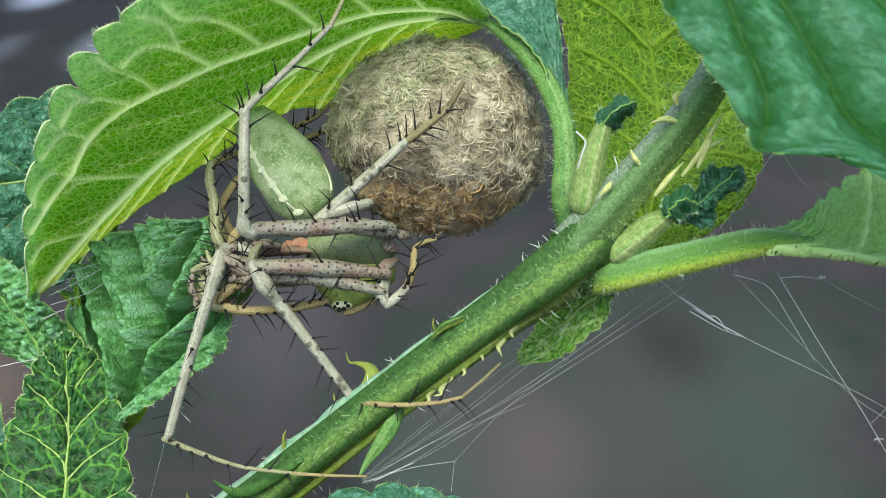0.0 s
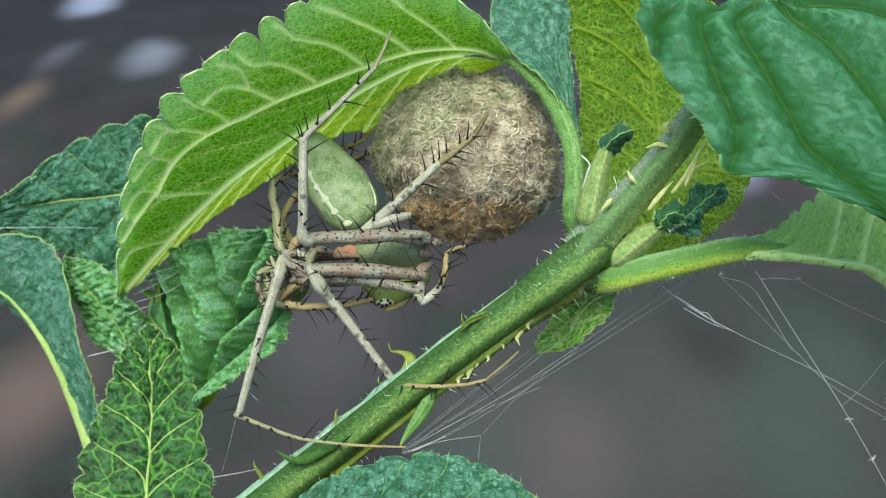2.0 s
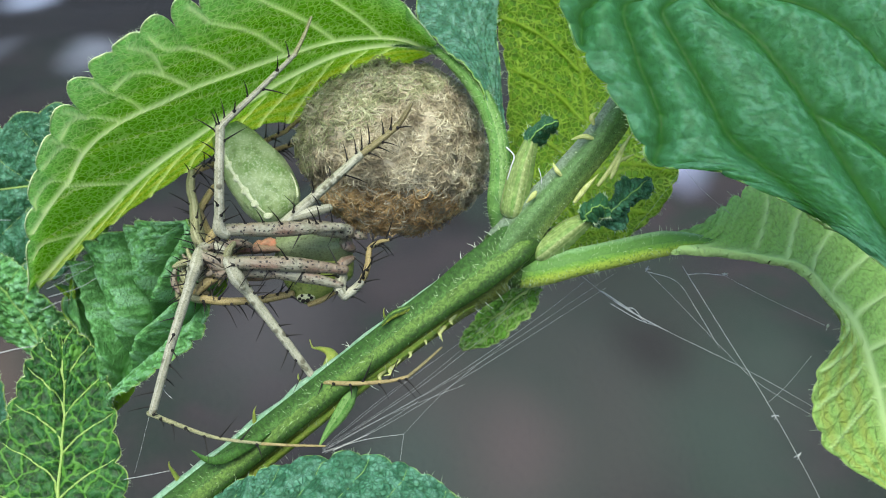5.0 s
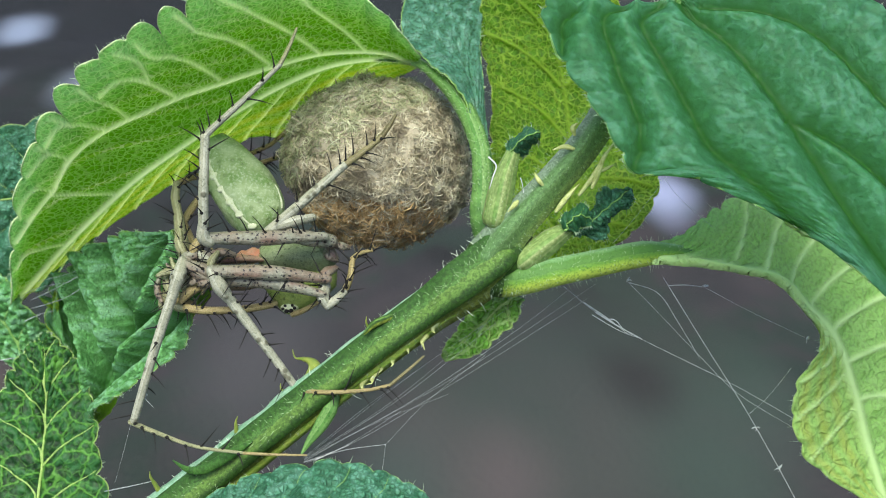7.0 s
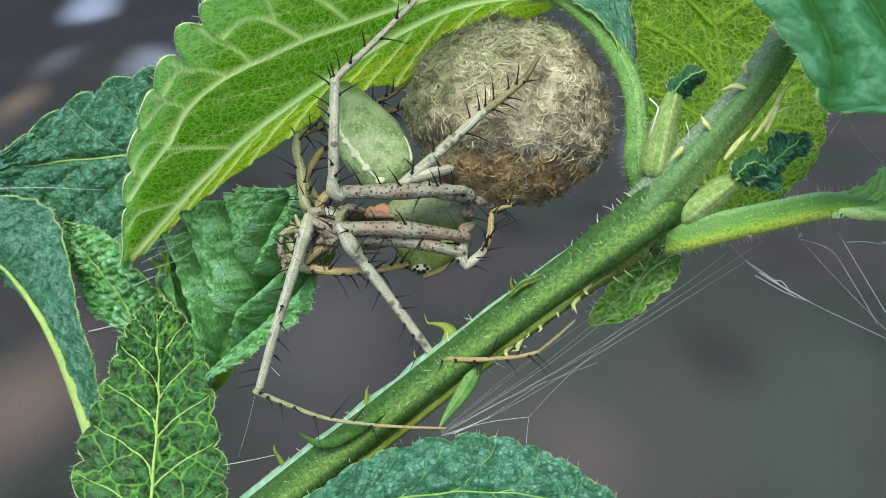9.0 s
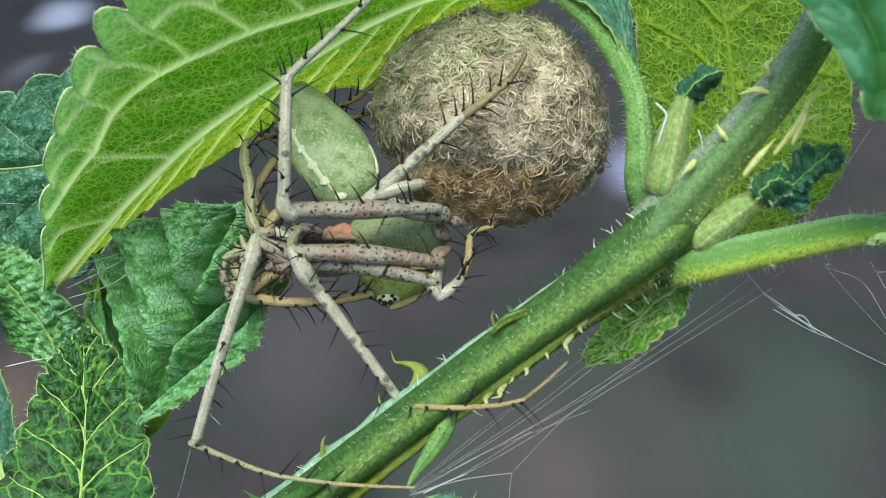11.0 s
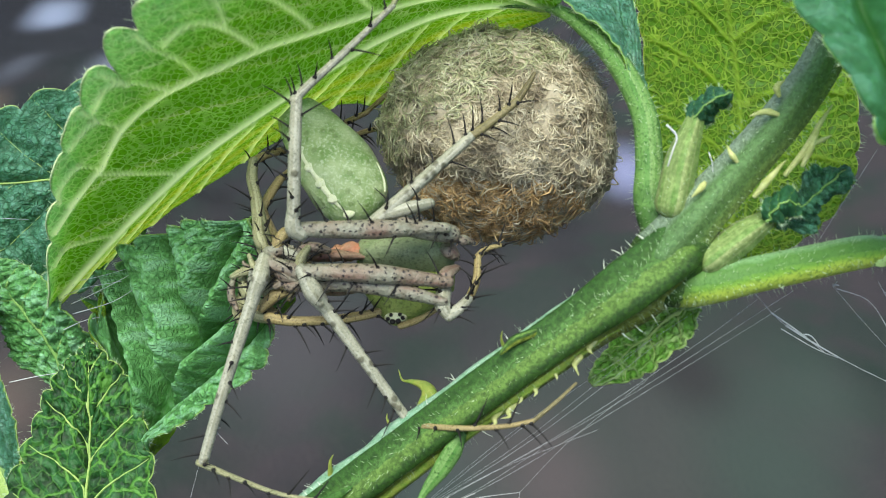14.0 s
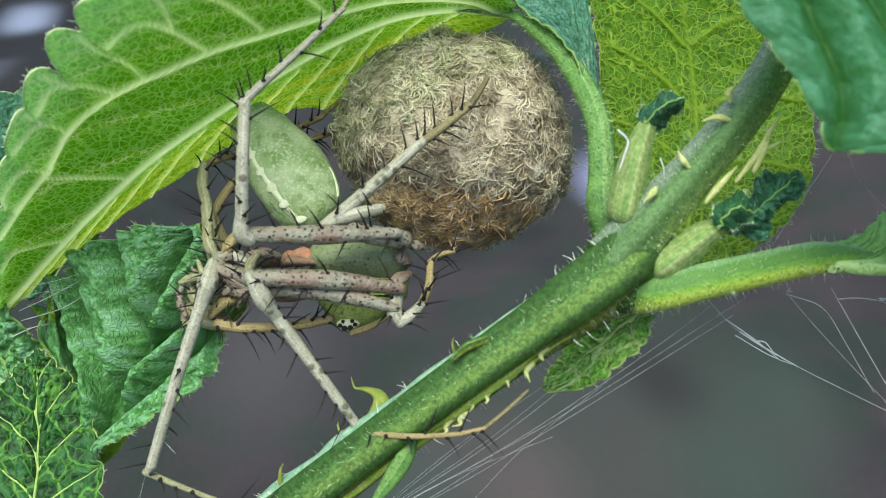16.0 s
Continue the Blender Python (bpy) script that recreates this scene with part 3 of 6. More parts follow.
def hairs(geo, c, d, radius, count, rng, length=(0.35, 0.9), width=0.025, lean=0.3):
    """Short pointed hairs standing round a limb whose centre line is c."""
    for _ in range(count):
        i = rng.randrange(len(c) - 1)
        f = rng.random()
        p, t = c[i] + (c[i + 1] - c[i]) * f, d[i]
        a = np.array([rng.gauss(0, 1) for _ in range(3)])
        a -= t * (a @ t)
        a /= np.linalg.norm(a) + 1e-9
        r = np.interp((i + f) / (len(c) - 1), np.linspace(0, 1, len(radius)), radius)
        tip = a + t * rng.uniform(-lean, lean) + np.array([0, 0, rng.uniform(-0.2, 0.2)])
        cone(geo, p + a * r * 0.93, p + a * r * 0.93 + tip * rng.uniform(*length), width)


def cone(geo, p, q, w, slot=0):
    p, q = np.array(p, float), np.array(q, float)
    d = (q - p) / (np.linalg.norm(q - p) + 1e-9)
    s = np.cross(d, (0.3, 0.9, 0.2))
    s /= np.linalg.norm(s)
    u = np.cross(d, s)
    geo.add([p + w * (math.cos(a) * s + math.sin(a) * u) for a in (0, 2.1, 4.2)] + [q], [(0, 1, 3), (1, 2, 3), (2, 0, 3)], slot)


def on_blade(g, s, line, dense=8):
    """Points of a blade's grid along (across, along) guide points."""
    pts = []
    for across, along in spline(line, dense * len(line)):
        y, x = np.interp(across, s, np.arange(len(s))), along * (g.shape[1] - 1)
        i, j = min(int(y), len(s) - 2), min(int(x), g.shape[1] - 2)
        a, b = y - i, x - j
        pts.append((g[i, j] * (1 - b) + g[i, j + 1] * b) * (1 - a) + (g[i + 1, j] * (1 - b) + g[i + 1, j + 1] * b) * a)
    return np.array(pts)


def gap_to(g, k):
    """Distance from every point of a grid to a dense curve k."""
    flat = g.reshape(-1, 3)
    d2 = (flat**2).sum(1)[:, None] - 2 * flat @ k.T + (k**2).sum(1)[None]
    return np.sqrt(np.maximum(d2.min(1), 0)).reshape(g.shape[:2])


def leaf(parent, label, mid, left, right, mats, sides=7, slant=0.4, bow=0.8, teeth=13, tooth=0.09, quilt=0.5, sag=0.0, thick=0.22,
         rib=0.45, petiole=None, pet_r=0.9, seed=1, ribs=True, up=(0, 0, 1), nu=150, nv=34, pet_mat=None, rib_side=-1, wave=0.4, side_rib=0.36, fine=0.35, margin=0.09, pale_edge=0.0, aged=0.0, rib_end=0.08, veins=(), rib_mat=None, cup=0.0, far_teeth=1.0, even=False, grooves=(), cobble=None, fringe=260, ridge=0.3, crest=1.0):
    """A crenate leaf. mid, left and right are guide curves from base to tip; the blade spans them, bulging between its
    side veins. mats: upper and lower face. up: roughly where the upper face looks."""
    rib_mat = rib_mat or RIB_GREEN
    m, e_l, e_r = spline(mid, nu), spline(left, nu), spline(right, nu)
    u = np.linspace(0, 1, nu)
    rng = np.random.RandomState(seed)
    seglen = np.r_[0, np.cumsum(np.linalg.norm(np.diff(m, axis=0), axis=1))]
    length = seglen[-1]
    ph0 = rng.rand(8) * 6.28
    s = np.r_[-np.linspace(1, 0, nv + 1)[:-1], np.linspace(0, 1, nv + 1)]
    grid, phase, pitch, uvs, tooth_run = [], [], [], [], []
    for k, sv_ in enumerate(s):
        a = abs(sv_)
        e = e_l if sv_ < 0 else e_r
        tph = u * teeth + 0.15 * np.sin(u * 9 + ph0[0]) + (0.4 if sv_ < 0 else 0.0)
        env = np.clip(np.minimum(u / 0.06, (1 - u) / 0.03), 0, 1)
        sc = tooth * (np.abs(np.sin(np.pi * tph)) ** 0.55 - 0.72) * env * (0.8 + 0.35 * np.sin(u * 31 + ph0[1])) * (far_teeth if sv_ > 0 else 1.0)
        p = m + (e - m) * (a * (1 + sc * a**4))[:, None]
        tooth_run.append(tph)
        grid.append(p)
        lag = slant * a**bow
        ph = (u - lag) / (1.0 if even else 1 - lag) * sides + (0.0 if sv_ < 0 else 0.35) + 0.06 * np.sin(a * 5 + ph0[2])
        phase.append(ph)
        wid = np.linalg.norm(e - m, axis=1)
        pitch.append(np.full(nu, length / sides * 0.8))
        uvs.append(np.stack([seglen + np.linspace(0, 1, nu) * 0.3 * wid * a, sv_ * wid + 40 * (seed % 9)], 1))
    g = np.array(grid)
    du, dv = np.gradient(g, axis=1), np.gradient(g, axis=0)
    nrm = np.cross(du, dv)
    nrm /= np.linalg.norm(nrm, axis=2)[:, :, None] + 1e-9
    flip = bool(nrm.mean((0, 1)) @ np.array(up) < 0)
    if flip:
        nrm = -nrm
    pha = np.array(phase)
    q = np.abs(np.mod(pha, 1.0) - 0.5) * 2
    aa = np.abs(s)[:, None]
    inner = np.clip(aa * 9, 0, 1) * (1 - 0.25 * aa)
    env = np.clip(np.minimum(u / 0.08, (1 - u) / 0.05), 0, 1)[None, :]
    bulge = (0.0 if grooves else quilt) * (np.clip(q, 0, 1) ** 0.6) * inner * env
    bulge += quilt * fine * np.sin(pha * 2 * np.pi * 3 + 1) * np.sin(aa * 17 + ph0[3]) * inner * env
    bulge += sag * 4 * aa * (1 - aa) + wave * aa**2 * np.sin(u[None, :] * 11 + ph0[4] + 2 * np.sign(s)[:, None]) * env
    bulge += cup * np.clip((aa - 0.5) / 0.5, 0, 1) * np.abs(np.sin(np.pi * np.array(tooth_run))) * env * np.where(s > 0, far_teeth, 1.0)[:, None]
    furrow = np.zeros(g.shape[:2])
    for line, w in grooves:
        k = on_blade(g, s, line, 40)
        gap = gap_to(g, k)
        furrow = np.maximum(furrow, np.exp(-((gap / w) ** 2)))
    if grooves:
        bulge += quilt * (crest - np.sqrt(furrow)) * env
    lumps = np.zeros(g.shape[:2])
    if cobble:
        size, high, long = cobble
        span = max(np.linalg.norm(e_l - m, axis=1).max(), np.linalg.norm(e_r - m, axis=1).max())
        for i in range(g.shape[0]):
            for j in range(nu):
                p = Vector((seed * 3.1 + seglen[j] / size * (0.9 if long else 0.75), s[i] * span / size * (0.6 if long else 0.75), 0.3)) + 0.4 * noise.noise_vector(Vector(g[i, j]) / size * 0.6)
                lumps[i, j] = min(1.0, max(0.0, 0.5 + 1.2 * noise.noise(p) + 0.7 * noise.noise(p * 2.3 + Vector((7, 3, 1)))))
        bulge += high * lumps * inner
    g = g + nrm * bulge[:, :, None]
    du, dv = np.gradient(g, axis=1), np.gradient(g, axis=0)
    n2 = np.cross(du, dv)
    n2 /= np.linalg.norm(n2, axis=2)[:, :, None] + 1e-9
    if flip:
        n2 = -n2
    nvv = len(s)
    band = np.zeros(g.shape[:2])
    for line, w in veins:
        k = on_blade(g, s, line, 40)
        gap = gap_to(g, k)
        band = np.maximum(band, min(1.0, 0.6 + w) * np.exp(-((gap / (w * 0.55 + 0.12)) ** 2)))
    # Furrows take the vein colour: sunken veins and pleat shade together.
    if grooves:
        band = np.maximum(band, furrow**2)
    bd, cb = band.ravel().tolist(), lumps.ravel().tolist()
    geo = Geo()
    top, bot = (g + n2 * thick / 2).reshape(-1, 3), (g - n2 * (thick / 2 + ridge * band)[:, :, None]).reshape(-1, 3)
    quads = [(i * nu + j, i * nu + j + 1, (i + 1) * nu + j + 1, (i + 1) * nu + j) for i in range(nvv - 1) for j in range(nu - 1)]
    if flip:
        quads = [f[::-1] for f in quads]
    pv, pp = pha.ravel().tolist(), np.array(pitch).ravel().tolist()
    tn = np.repeat(np.where(s < 0, pale_edge * np.clip((-s - 0.6) / 0.35, 0, 1), -aged * np.clip(s * 4, 0, 1) * (0.7 + 0.5 * np.sin(s * 24))), nu).tolist()
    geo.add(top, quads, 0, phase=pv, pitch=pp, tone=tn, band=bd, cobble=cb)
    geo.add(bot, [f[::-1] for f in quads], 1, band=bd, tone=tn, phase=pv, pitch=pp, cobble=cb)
    off = nvv * nu
    border = [j for j in range(nu)] + [i * nu + nu - 1 for i in range(1, nvv)] + [(nvv - 1) * nu + j for j in range(nu - 2, -1, -1)] + [i * nu for i in range(nvv - 2, 0, -1)]
    rim = [(border[i], border[(i + 1) % len(border)], border[(i + 1) % len(border)] + off, border[i] + off) for i in range(len(border))]
    if not flip:
        rim = [f[::-1] for f in rim]
    geo.f += rim
    geo.s += [1] * len(rim)
    uvflat = np.vstack([u_ for u_ in uvs])
    geo.uv = np.vstack([uvflat, uvflat]).tolist()
    blade = part("leaf", geo, mats, parent, label)
    if ribs:
        rg = Geo()
        shift = n2[nv] * thick * rib_side
        tube(rg, (g[nv] + shift)[:: max(1, nu // 24)], [rib, rib * 0.75, rib * 0.5, max(rib * 0.25, rib_end), rib_end], 7, 60)
        part("midrib", rg, rib_mat, blade)
        for sgn in (-1, 1) if side_rib else ():
            for k in range(1, sides + 1):
                line = []
                for a in np.linspace(0, 0.93, 14):
                    target = k - 0.5
                    row = nv - int(round(a * nv)) if sgn < 0 else nv + int(round(a * nv))
                    x = np.interp(target, pha[row], np.arange(nu)) if pha[row][0] < target < pha[row][-1] else None
                    if x is None:
                        break
                    j = int(x)
                    f = x - j
                    j2 = min(j + 1, nu - 1)
                    line.append(g[row, j] * (1 - f) + g[row, j2] * f + n2[row, j] * thick * 0.55 * rib_side)
                if len(line) > 4:
                    vg = Geo()
                    tube(vg, line, [rib * side_rib, rib * side_rib * 0.7, 0.04], 5, 16)
                    part("side_vein", vg, rib_mat, blade)
    if veins:
        vg = Geo()
        for line, w in veins:
            path, off_ = on_blade(g, s, line), on_blade(n2, s, line)
            c = path + off_ * rib_side * (thick / 2 + w * 0.4)
            hairs(vg, c, np.gradient(c, axis=0), [w * 0.5], int(len(c) * 1.5), random.Random(seed + len(line)), (0.12, 0.4), 0.022)
        part("vein_hairs", vg, HAIR, blade, kind="stuff")
    if fringe:
        fg, frng = Geo(), random.Random(seed + 50)
        for _ in range(fringe):
            row, j = frng.choice((0, -1)), frng.randrange(4, nu - 3)
            out = g[row, j] - g[1 if row == 0 else -2, j]
            out /= np.linalg.norm(out) + 1e-9
            tip = out + np.array([frng.gauss(0, 0.5) for _ in range(3)])
            cone(fg, g[row, j] - out * 0.05, g[row, j] + tip * frng.uniform(0.15, 0.5), 0.04)
        part("margin_hairs", fg, HAIR, blade, kind="stuff")
    if margin:
        mg = Geo()
        edge = np.vstack([g[0, 2:-1], g[-1, -1:1:-1]])
        tube(mg, edge, [margin * 0.6, margin, margin, margin, margin * 0.6], 4, len(edge))
        part("leaf_margin", mg, rib_mat, blade, "pale thickened leaf margin")
    if petiole:
        pg = Geo()
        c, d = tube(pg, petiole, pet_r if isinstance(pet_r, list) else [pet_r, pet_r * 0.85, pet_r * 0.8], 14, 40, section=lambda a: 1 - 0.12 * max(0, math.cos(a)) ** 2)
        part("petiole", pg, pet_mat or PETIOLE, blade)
        hg = Geo()
        hairs(hg, c, d, pet_r if isinstance(pet_r, list) else [pet_r], 600, random.Random(seed), (0.3, 0.95))
        part("petiole_hairs", hg, HAIR, blade, kind="stuff")
    return blade


# ---------------------------------------------------------------- ground
def build_ground():
    rng = np.random.RandomState(5)
    rad = np.r_[0, 0.06 * 1.13 ** np.arange(62)]
    seg = 120
    verts, faces = [(0.0, 0.9, 0.0)], []
    for r in rad[1:]:
        for j in range(seg):
            a = 2 * math.pi * j / seg
            x, y = r * math.cos(a), 0.9 + r * math.sin(a)
            z = 0.03 * (noise.noise(Vector((x * 3, y * 3, 0.5)))) + 0.012 * noise.noise(Vector((x * 11, y * 11, 2.0)))
            verts.append((x, y, z * min(1.0, 4 / max(r, 0.5))))
    for j in range(seg):
        faces.append((0, 1 + j, 1 + (j + 1) % seg))
    for i in range(len(rad) - 2):
        for j in range(seg):
            k = (j + 1) % seg
            b = 1 + i * seg
            faces.append((b + j, b + seg + j, b + seg + k, b + k))
    me = bpy.data.meshes.new("ground")
    me.from_pydata(verts, [], faces)
    me.polygons.foreach_set("use_smooth", [True] * len(faces))
    me.materials.append(SOIL)
    return tagged(new("ground", me), "grey-brown garden soil with soft dark and mossy patches", "ground", kind="structure")


build_ground()
# ---------------------------------------------------------------- the shrub
ROOT = (-90.0, 250.0, -338.0)
shrub = thing("lantana_shrub", place(ROOT), "bristly green shrub shoot with crenate wrinkled leaves and prickles", "plant")


def stem_section(a):
    return 1 + 0.17 * math.cos(4 * a + 0.5) + 0.06 * math.cos(9 * a + 0.6)


sg = Geo()
STEM_PTS = [ROOT, (-85, 170, -230), (-78, 80, -125), (-53.6, 14.0, -44.7), (-39.5, 7.0, -33.0), (-30.3, 4.0, -25.6), (-21.8, 2.0, -18.9), (-13.8, -1.0, -12.6), (-5.9, -4.0, -6.5), (-0.8, -5.0, -2.8), (2.8, -6.0, -0.2), (6.5, -6.0, 2.6)]
STEM_R = [3.6, 3.4, 3.0, 2.7, 2.4, 2.3, 2.2, 2.1, 2.1, 2.2, 2.6, 2.6]
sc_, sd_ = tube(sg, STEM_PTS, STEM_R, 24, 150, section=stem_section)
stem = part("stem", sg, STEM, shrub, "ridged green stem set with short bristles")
hg = Geo()
hairs(hg, sc_[50:], sd_[50:], [2.6, 2.3, 2.1, 2.1, 2.6], 1500, random.Random(3), (0.25, 1.2), 0.024)
part("stem_hairs", hg, HAIR, stem, kind="stuff")

# Corner highlights of the stem, bluish above and yellow below, put into ridge colour.
RIDGE_COOL = tissue("ridge_pale_highlight", (0.14, 0.28, 0.17), (0.26, 0.4, 0.29), (0.05, 0.13, 0.05), 1.2, 0.45, dots=2.4, dotted_by=0.4, dot_col=(0.4, 0.5, 0.42))
RIDGE_WARM = tissue("ridge_yellow", (0.16, 0.28, 0.03), (0.3, 0.36, 0.06), (0.08, 0.16, 0.02), 1.2, 0.45, dots=2.4, dotted_by=0.4, dot_col=(0.35, 0.4, 0.1))
for turn_, mat_, lab_ in ((1, RIDGE_COOL, "pale bluish corner ridge"), (-1, RIDGE_WARM, "yellow-green corner ridge")):
    perp = np.cross(sd_, (0.0, 1.0, 0.0))
    perp /= np.linalg.norm(perp, axis=1)[:, None]
    if perp[100][2] < 0:
        perp = -perp
    line_ = (sc_ + turn_ * perp * np.interp(np.linspace(0, 1, 150), np.linspace(0, 1, len(STEM_R)), STEM_R)[:, None] * (0.97 if turn_ > 0 else 0.9) + np.array([0, -0.4, 0]))[46:128:3]
    line_ = line_ + np.random.RandomState(6 + turn_).normal(0, 0.07 if turn_ > 0 else 0.03, line_.shape)
    rg_ = Geo()
    tube(rg_, line_, [0.6, 0.7, 0.6, 0.5, 0.3, 0.1], 10, 120, section=lambda a: 1 + 0.15 * math.sin(3 * a + 1))
    part("ridge", rg_, mat_, stem, lab_)

tg = Geo()
TWIG_PTS = [(5.6, -6.0, 2.7), (8.0, -7.0, 5.7), (11.8, -7.0, 9.9), (16.0, -7.0, 14.9), (18.5, -8.0, 19.2), (19.8, -10.0, 23.5), (20.9, -12.5, 26.1)]
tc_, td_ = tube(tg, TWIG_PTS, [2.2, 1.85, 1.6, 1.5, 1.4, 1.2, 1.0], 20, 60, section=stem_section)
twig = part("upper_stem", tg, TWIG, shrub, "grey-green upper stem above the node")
hg = Geo()
hairs(hg, tc_, td_, [2.6, 2.2, 1.5], 700, random.Random(4), (0.25, 0.7))
part("stem_hairs", hg, HAIR, twig, kind="stuff")
ng = Geo()
blob(ng, (6.2, -5.6, 2.7), ((3.6, 0, 2.6), (-1.7, 0.3, 2.4), (0, 2.55, 0)), 20, 28, shape=lambda c, p: 1 + 0.05 * math.cos(3 * p + 4 * c))
blob(ng, (7.2, -5.4, 0.4), ((2.6, 0, 0.7), (-0.5, 0.2, 1.9), (0, 2.0, 0)), 16, 22)
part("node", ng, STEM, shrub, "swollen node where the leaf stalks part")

PRICKLES = [
    ((-22.5, 1.0, -16.2), (-22.4, 0.0, -14.6), 0.26), ((-32.0, 3.0, -22.4), (-32.6, 2.0, -20.9), 0.26), 
    ((-22.9, 1.0, -22.6), (-22.6, 0.0, -23.4), 0.3),
    ((-7.3, -4.0, -5.2), (-7.8, -5.0, -3.7), 0.2), ((-17.0, 0.0, -12.1), (-17.7, 0.0, -11.0), 0.2)]
for p_, q_, w_ in PRICKLES:
    pg = Geo()
    p_, q_ = np.array(p_), np.array(q_)
    tube(pg, [p_ - (q_ - p_) * 0.9, p_, p_ * 0.35 + q_ * 0.65, q_ + np.array([0.25, 0, 0.1])], [w_ * 1.5, w_, w_ * 0.5, 0.03], 8, 12)
    part("prickle", pg, PRICKLE, stem)
pg = Geo()
tube(pg, [(-14.1, 0.0, -10.4), (-13.8, 1.0, -9.3), (-14.3, 2.0, -8.6), (-15.5, 3.0, -8.3), (-16.4, 3.5, -8.2), (-16.8, 4.0, -7.3)], [0.8, 0.75, 0.6, 0.32, 0.12, 0.04], 12, 22, flat=0.6)
part("bract", pg, PRICKLE, stem, "curled yellow-green bract on the stem")
for pts_, radii_, mat_, lab_ in (
        ([(-10.8, -3.5, -12.2), (-11.6, -3.2, -13.6), (-12.6, -2.8, -15.2), (-13.9, -2.5, -17.0), (-14.7, -2.5, -18.3)], [0.35, 0.8, 0.75, 0.4, 0.12], PETIOLE, "green pointed bract hanging from the stem"),
        ([(-20.5, -0.6, -17.2), (-22.8, -0.6, -18.6), (-25.6, 0.0, -20.2), (-27.6, 0.4, -20.4), (-29.4, 0.6, -19.4)], [0.2, 0.6, 0.6, 0.4, 0.06], FLAP, "leafy flap lying along the stem"),
        ([(0.8, -6.4, -3.2), (-1.6, -5.6, -5.0), (-4.2, -5.0, -7.2), (-7.2, -4.2, -9.5), (-10.0, -3.2, -11.6)], [0.2, 0.5, 0.6, 0.45, 0.1], RIDGE_WARM, "yellow-green flange under the node")):
    pg = Geo()
    tube(pg, pts_, radii_, 12, 26, flat=0.45)
    part("bract", pg, mat_, stem, lab_)
for pts_, w_ in (([(12.3, -8.3, 7.2), (13.4, -8.8, 8.6), (14.7, -8.6, 10.0)], 0.32), ([(14.7, -8.4, 8.9), (16.3, -8.8, 11.0), (17.3, -8.8, 12.8), (18.4, -8.6, 14.4)], 0.3), ([(16.0, -8.6, 9.6), (16.6, -9.0, 11.0), (17.3, -8.8, 12.5)], 0.28),
                 ([(16.6, -8.9, 11.2), (17.5, -8.8, 11.6), (18.3, -8.6, 12.0)], 0.2), ([(14.2, -8.4, 13.7), (13.2, -8.6, 13.9), (12.0, -8.4, 13.6)], 0.3), ([(14.3, -8.4, 15.2), (14.1, -8.6, 15.9), (14.7, -8.5, 16.4)], 0.3),
                 ([(10.9, -8.6, 9.9), (10.4, -8.8, 10.5), (10.1, -8.6, 11.2)], 0.26), ([(8.3, -8.8, 8.2), (7.9, -9.0, 7.7), (7.3, -8.8, 7.1)], 0.3)):
    pg = Geo()
    tube(pg, pts_, [w_ * 0.6, w_, w_ * 0.7, 0.05], 8, 16, flat=0.7)
    part("bract", pg, BRACT, twig, "pale yellow sliver of bract")
for f_ in np.linspace(0.05, 0.9, 7):
    p_ = np.array((-0.2, -5.9, -4.7)) * (1 - f_) + np.array((-9.4, -3.6, -11.8)) * f_ + np.array([0.3 * math.sin(9 * f_), 0, 0.2 * math.sin(23 * f_)])
    pg = Geo()
    tube(pg, [p_ + np.array([0.5, 0, 0.6]), p_, p_ + np.array([0.1, -0.2, -0.35]), p_ + np.array([-0.2 + 0.5 * math.sin(40 * f_), -0.3, -0.5 - 0.4 * math.cos(31 * f_) ** 2])], [0.25, 0.24, 0.13, 0.03], 8, 12, flat=0.6)
    part("flange_tooth", pg, BRACT, stem, "pale ragged tooth of the flange")
curl_rng, cg = random.Random(41), Geo()
for k_ in range(34):
    i_ = curl_rng.randrange(52, 146)
    r_ = np.interp(i_ / 149, np.linspace(0, 1, len(STEM_R)), STEM_R)
    out_ = np.cross(sd_[i_], (0.0, 1.0, 0.0))
    out_ *= (1 if out_[2] > 0 else -1) * (1 if k_ % 3 else -1) / np.linalg.norm(out_)
    p_ = sc_[i_] + out_ * r_ * 1.0 + np.array([0, curl_rng.uniform(-1.2, 0.3), 0])
    l_, b_ = curl_rng.uniform(0.4, 1.15), curl_rng.uniform(-0.6, 0.6)
    tube(cg, [p_, p_ + out_ * l_ * 0.5 + sd_[i_] * b_ * 0.3, p_ + out_ * l_ + sd_[i_] * b_], [0.045, 0.03, 0.012], 4, 7)
part("bristles", cg, BRISTLE, stem, "longer white bristles along the edges", "stuff")
pg = Geo()
tube(pg, [(-7.7, -6.0, -5.4), (-6.7, -6.0, -4.4), (-5.3, -6.0, -3.8), (-4.0, -5.5, -3.3)], [0.15, 0.42, 0.4, 0.1], 8, 14, flat=0.8)
part("leaf_scar", pg, STEM, stem, "dark raised leaf scar")

MATS, NETS, UNDER, DARK = [LEAF_TOP, LEAF_UNDER], [LEAF_NET, LEAF_UNDER], [LEAF_TOP, LEAF_THIN], [LEAF_DARK, LEAF_UNDER]

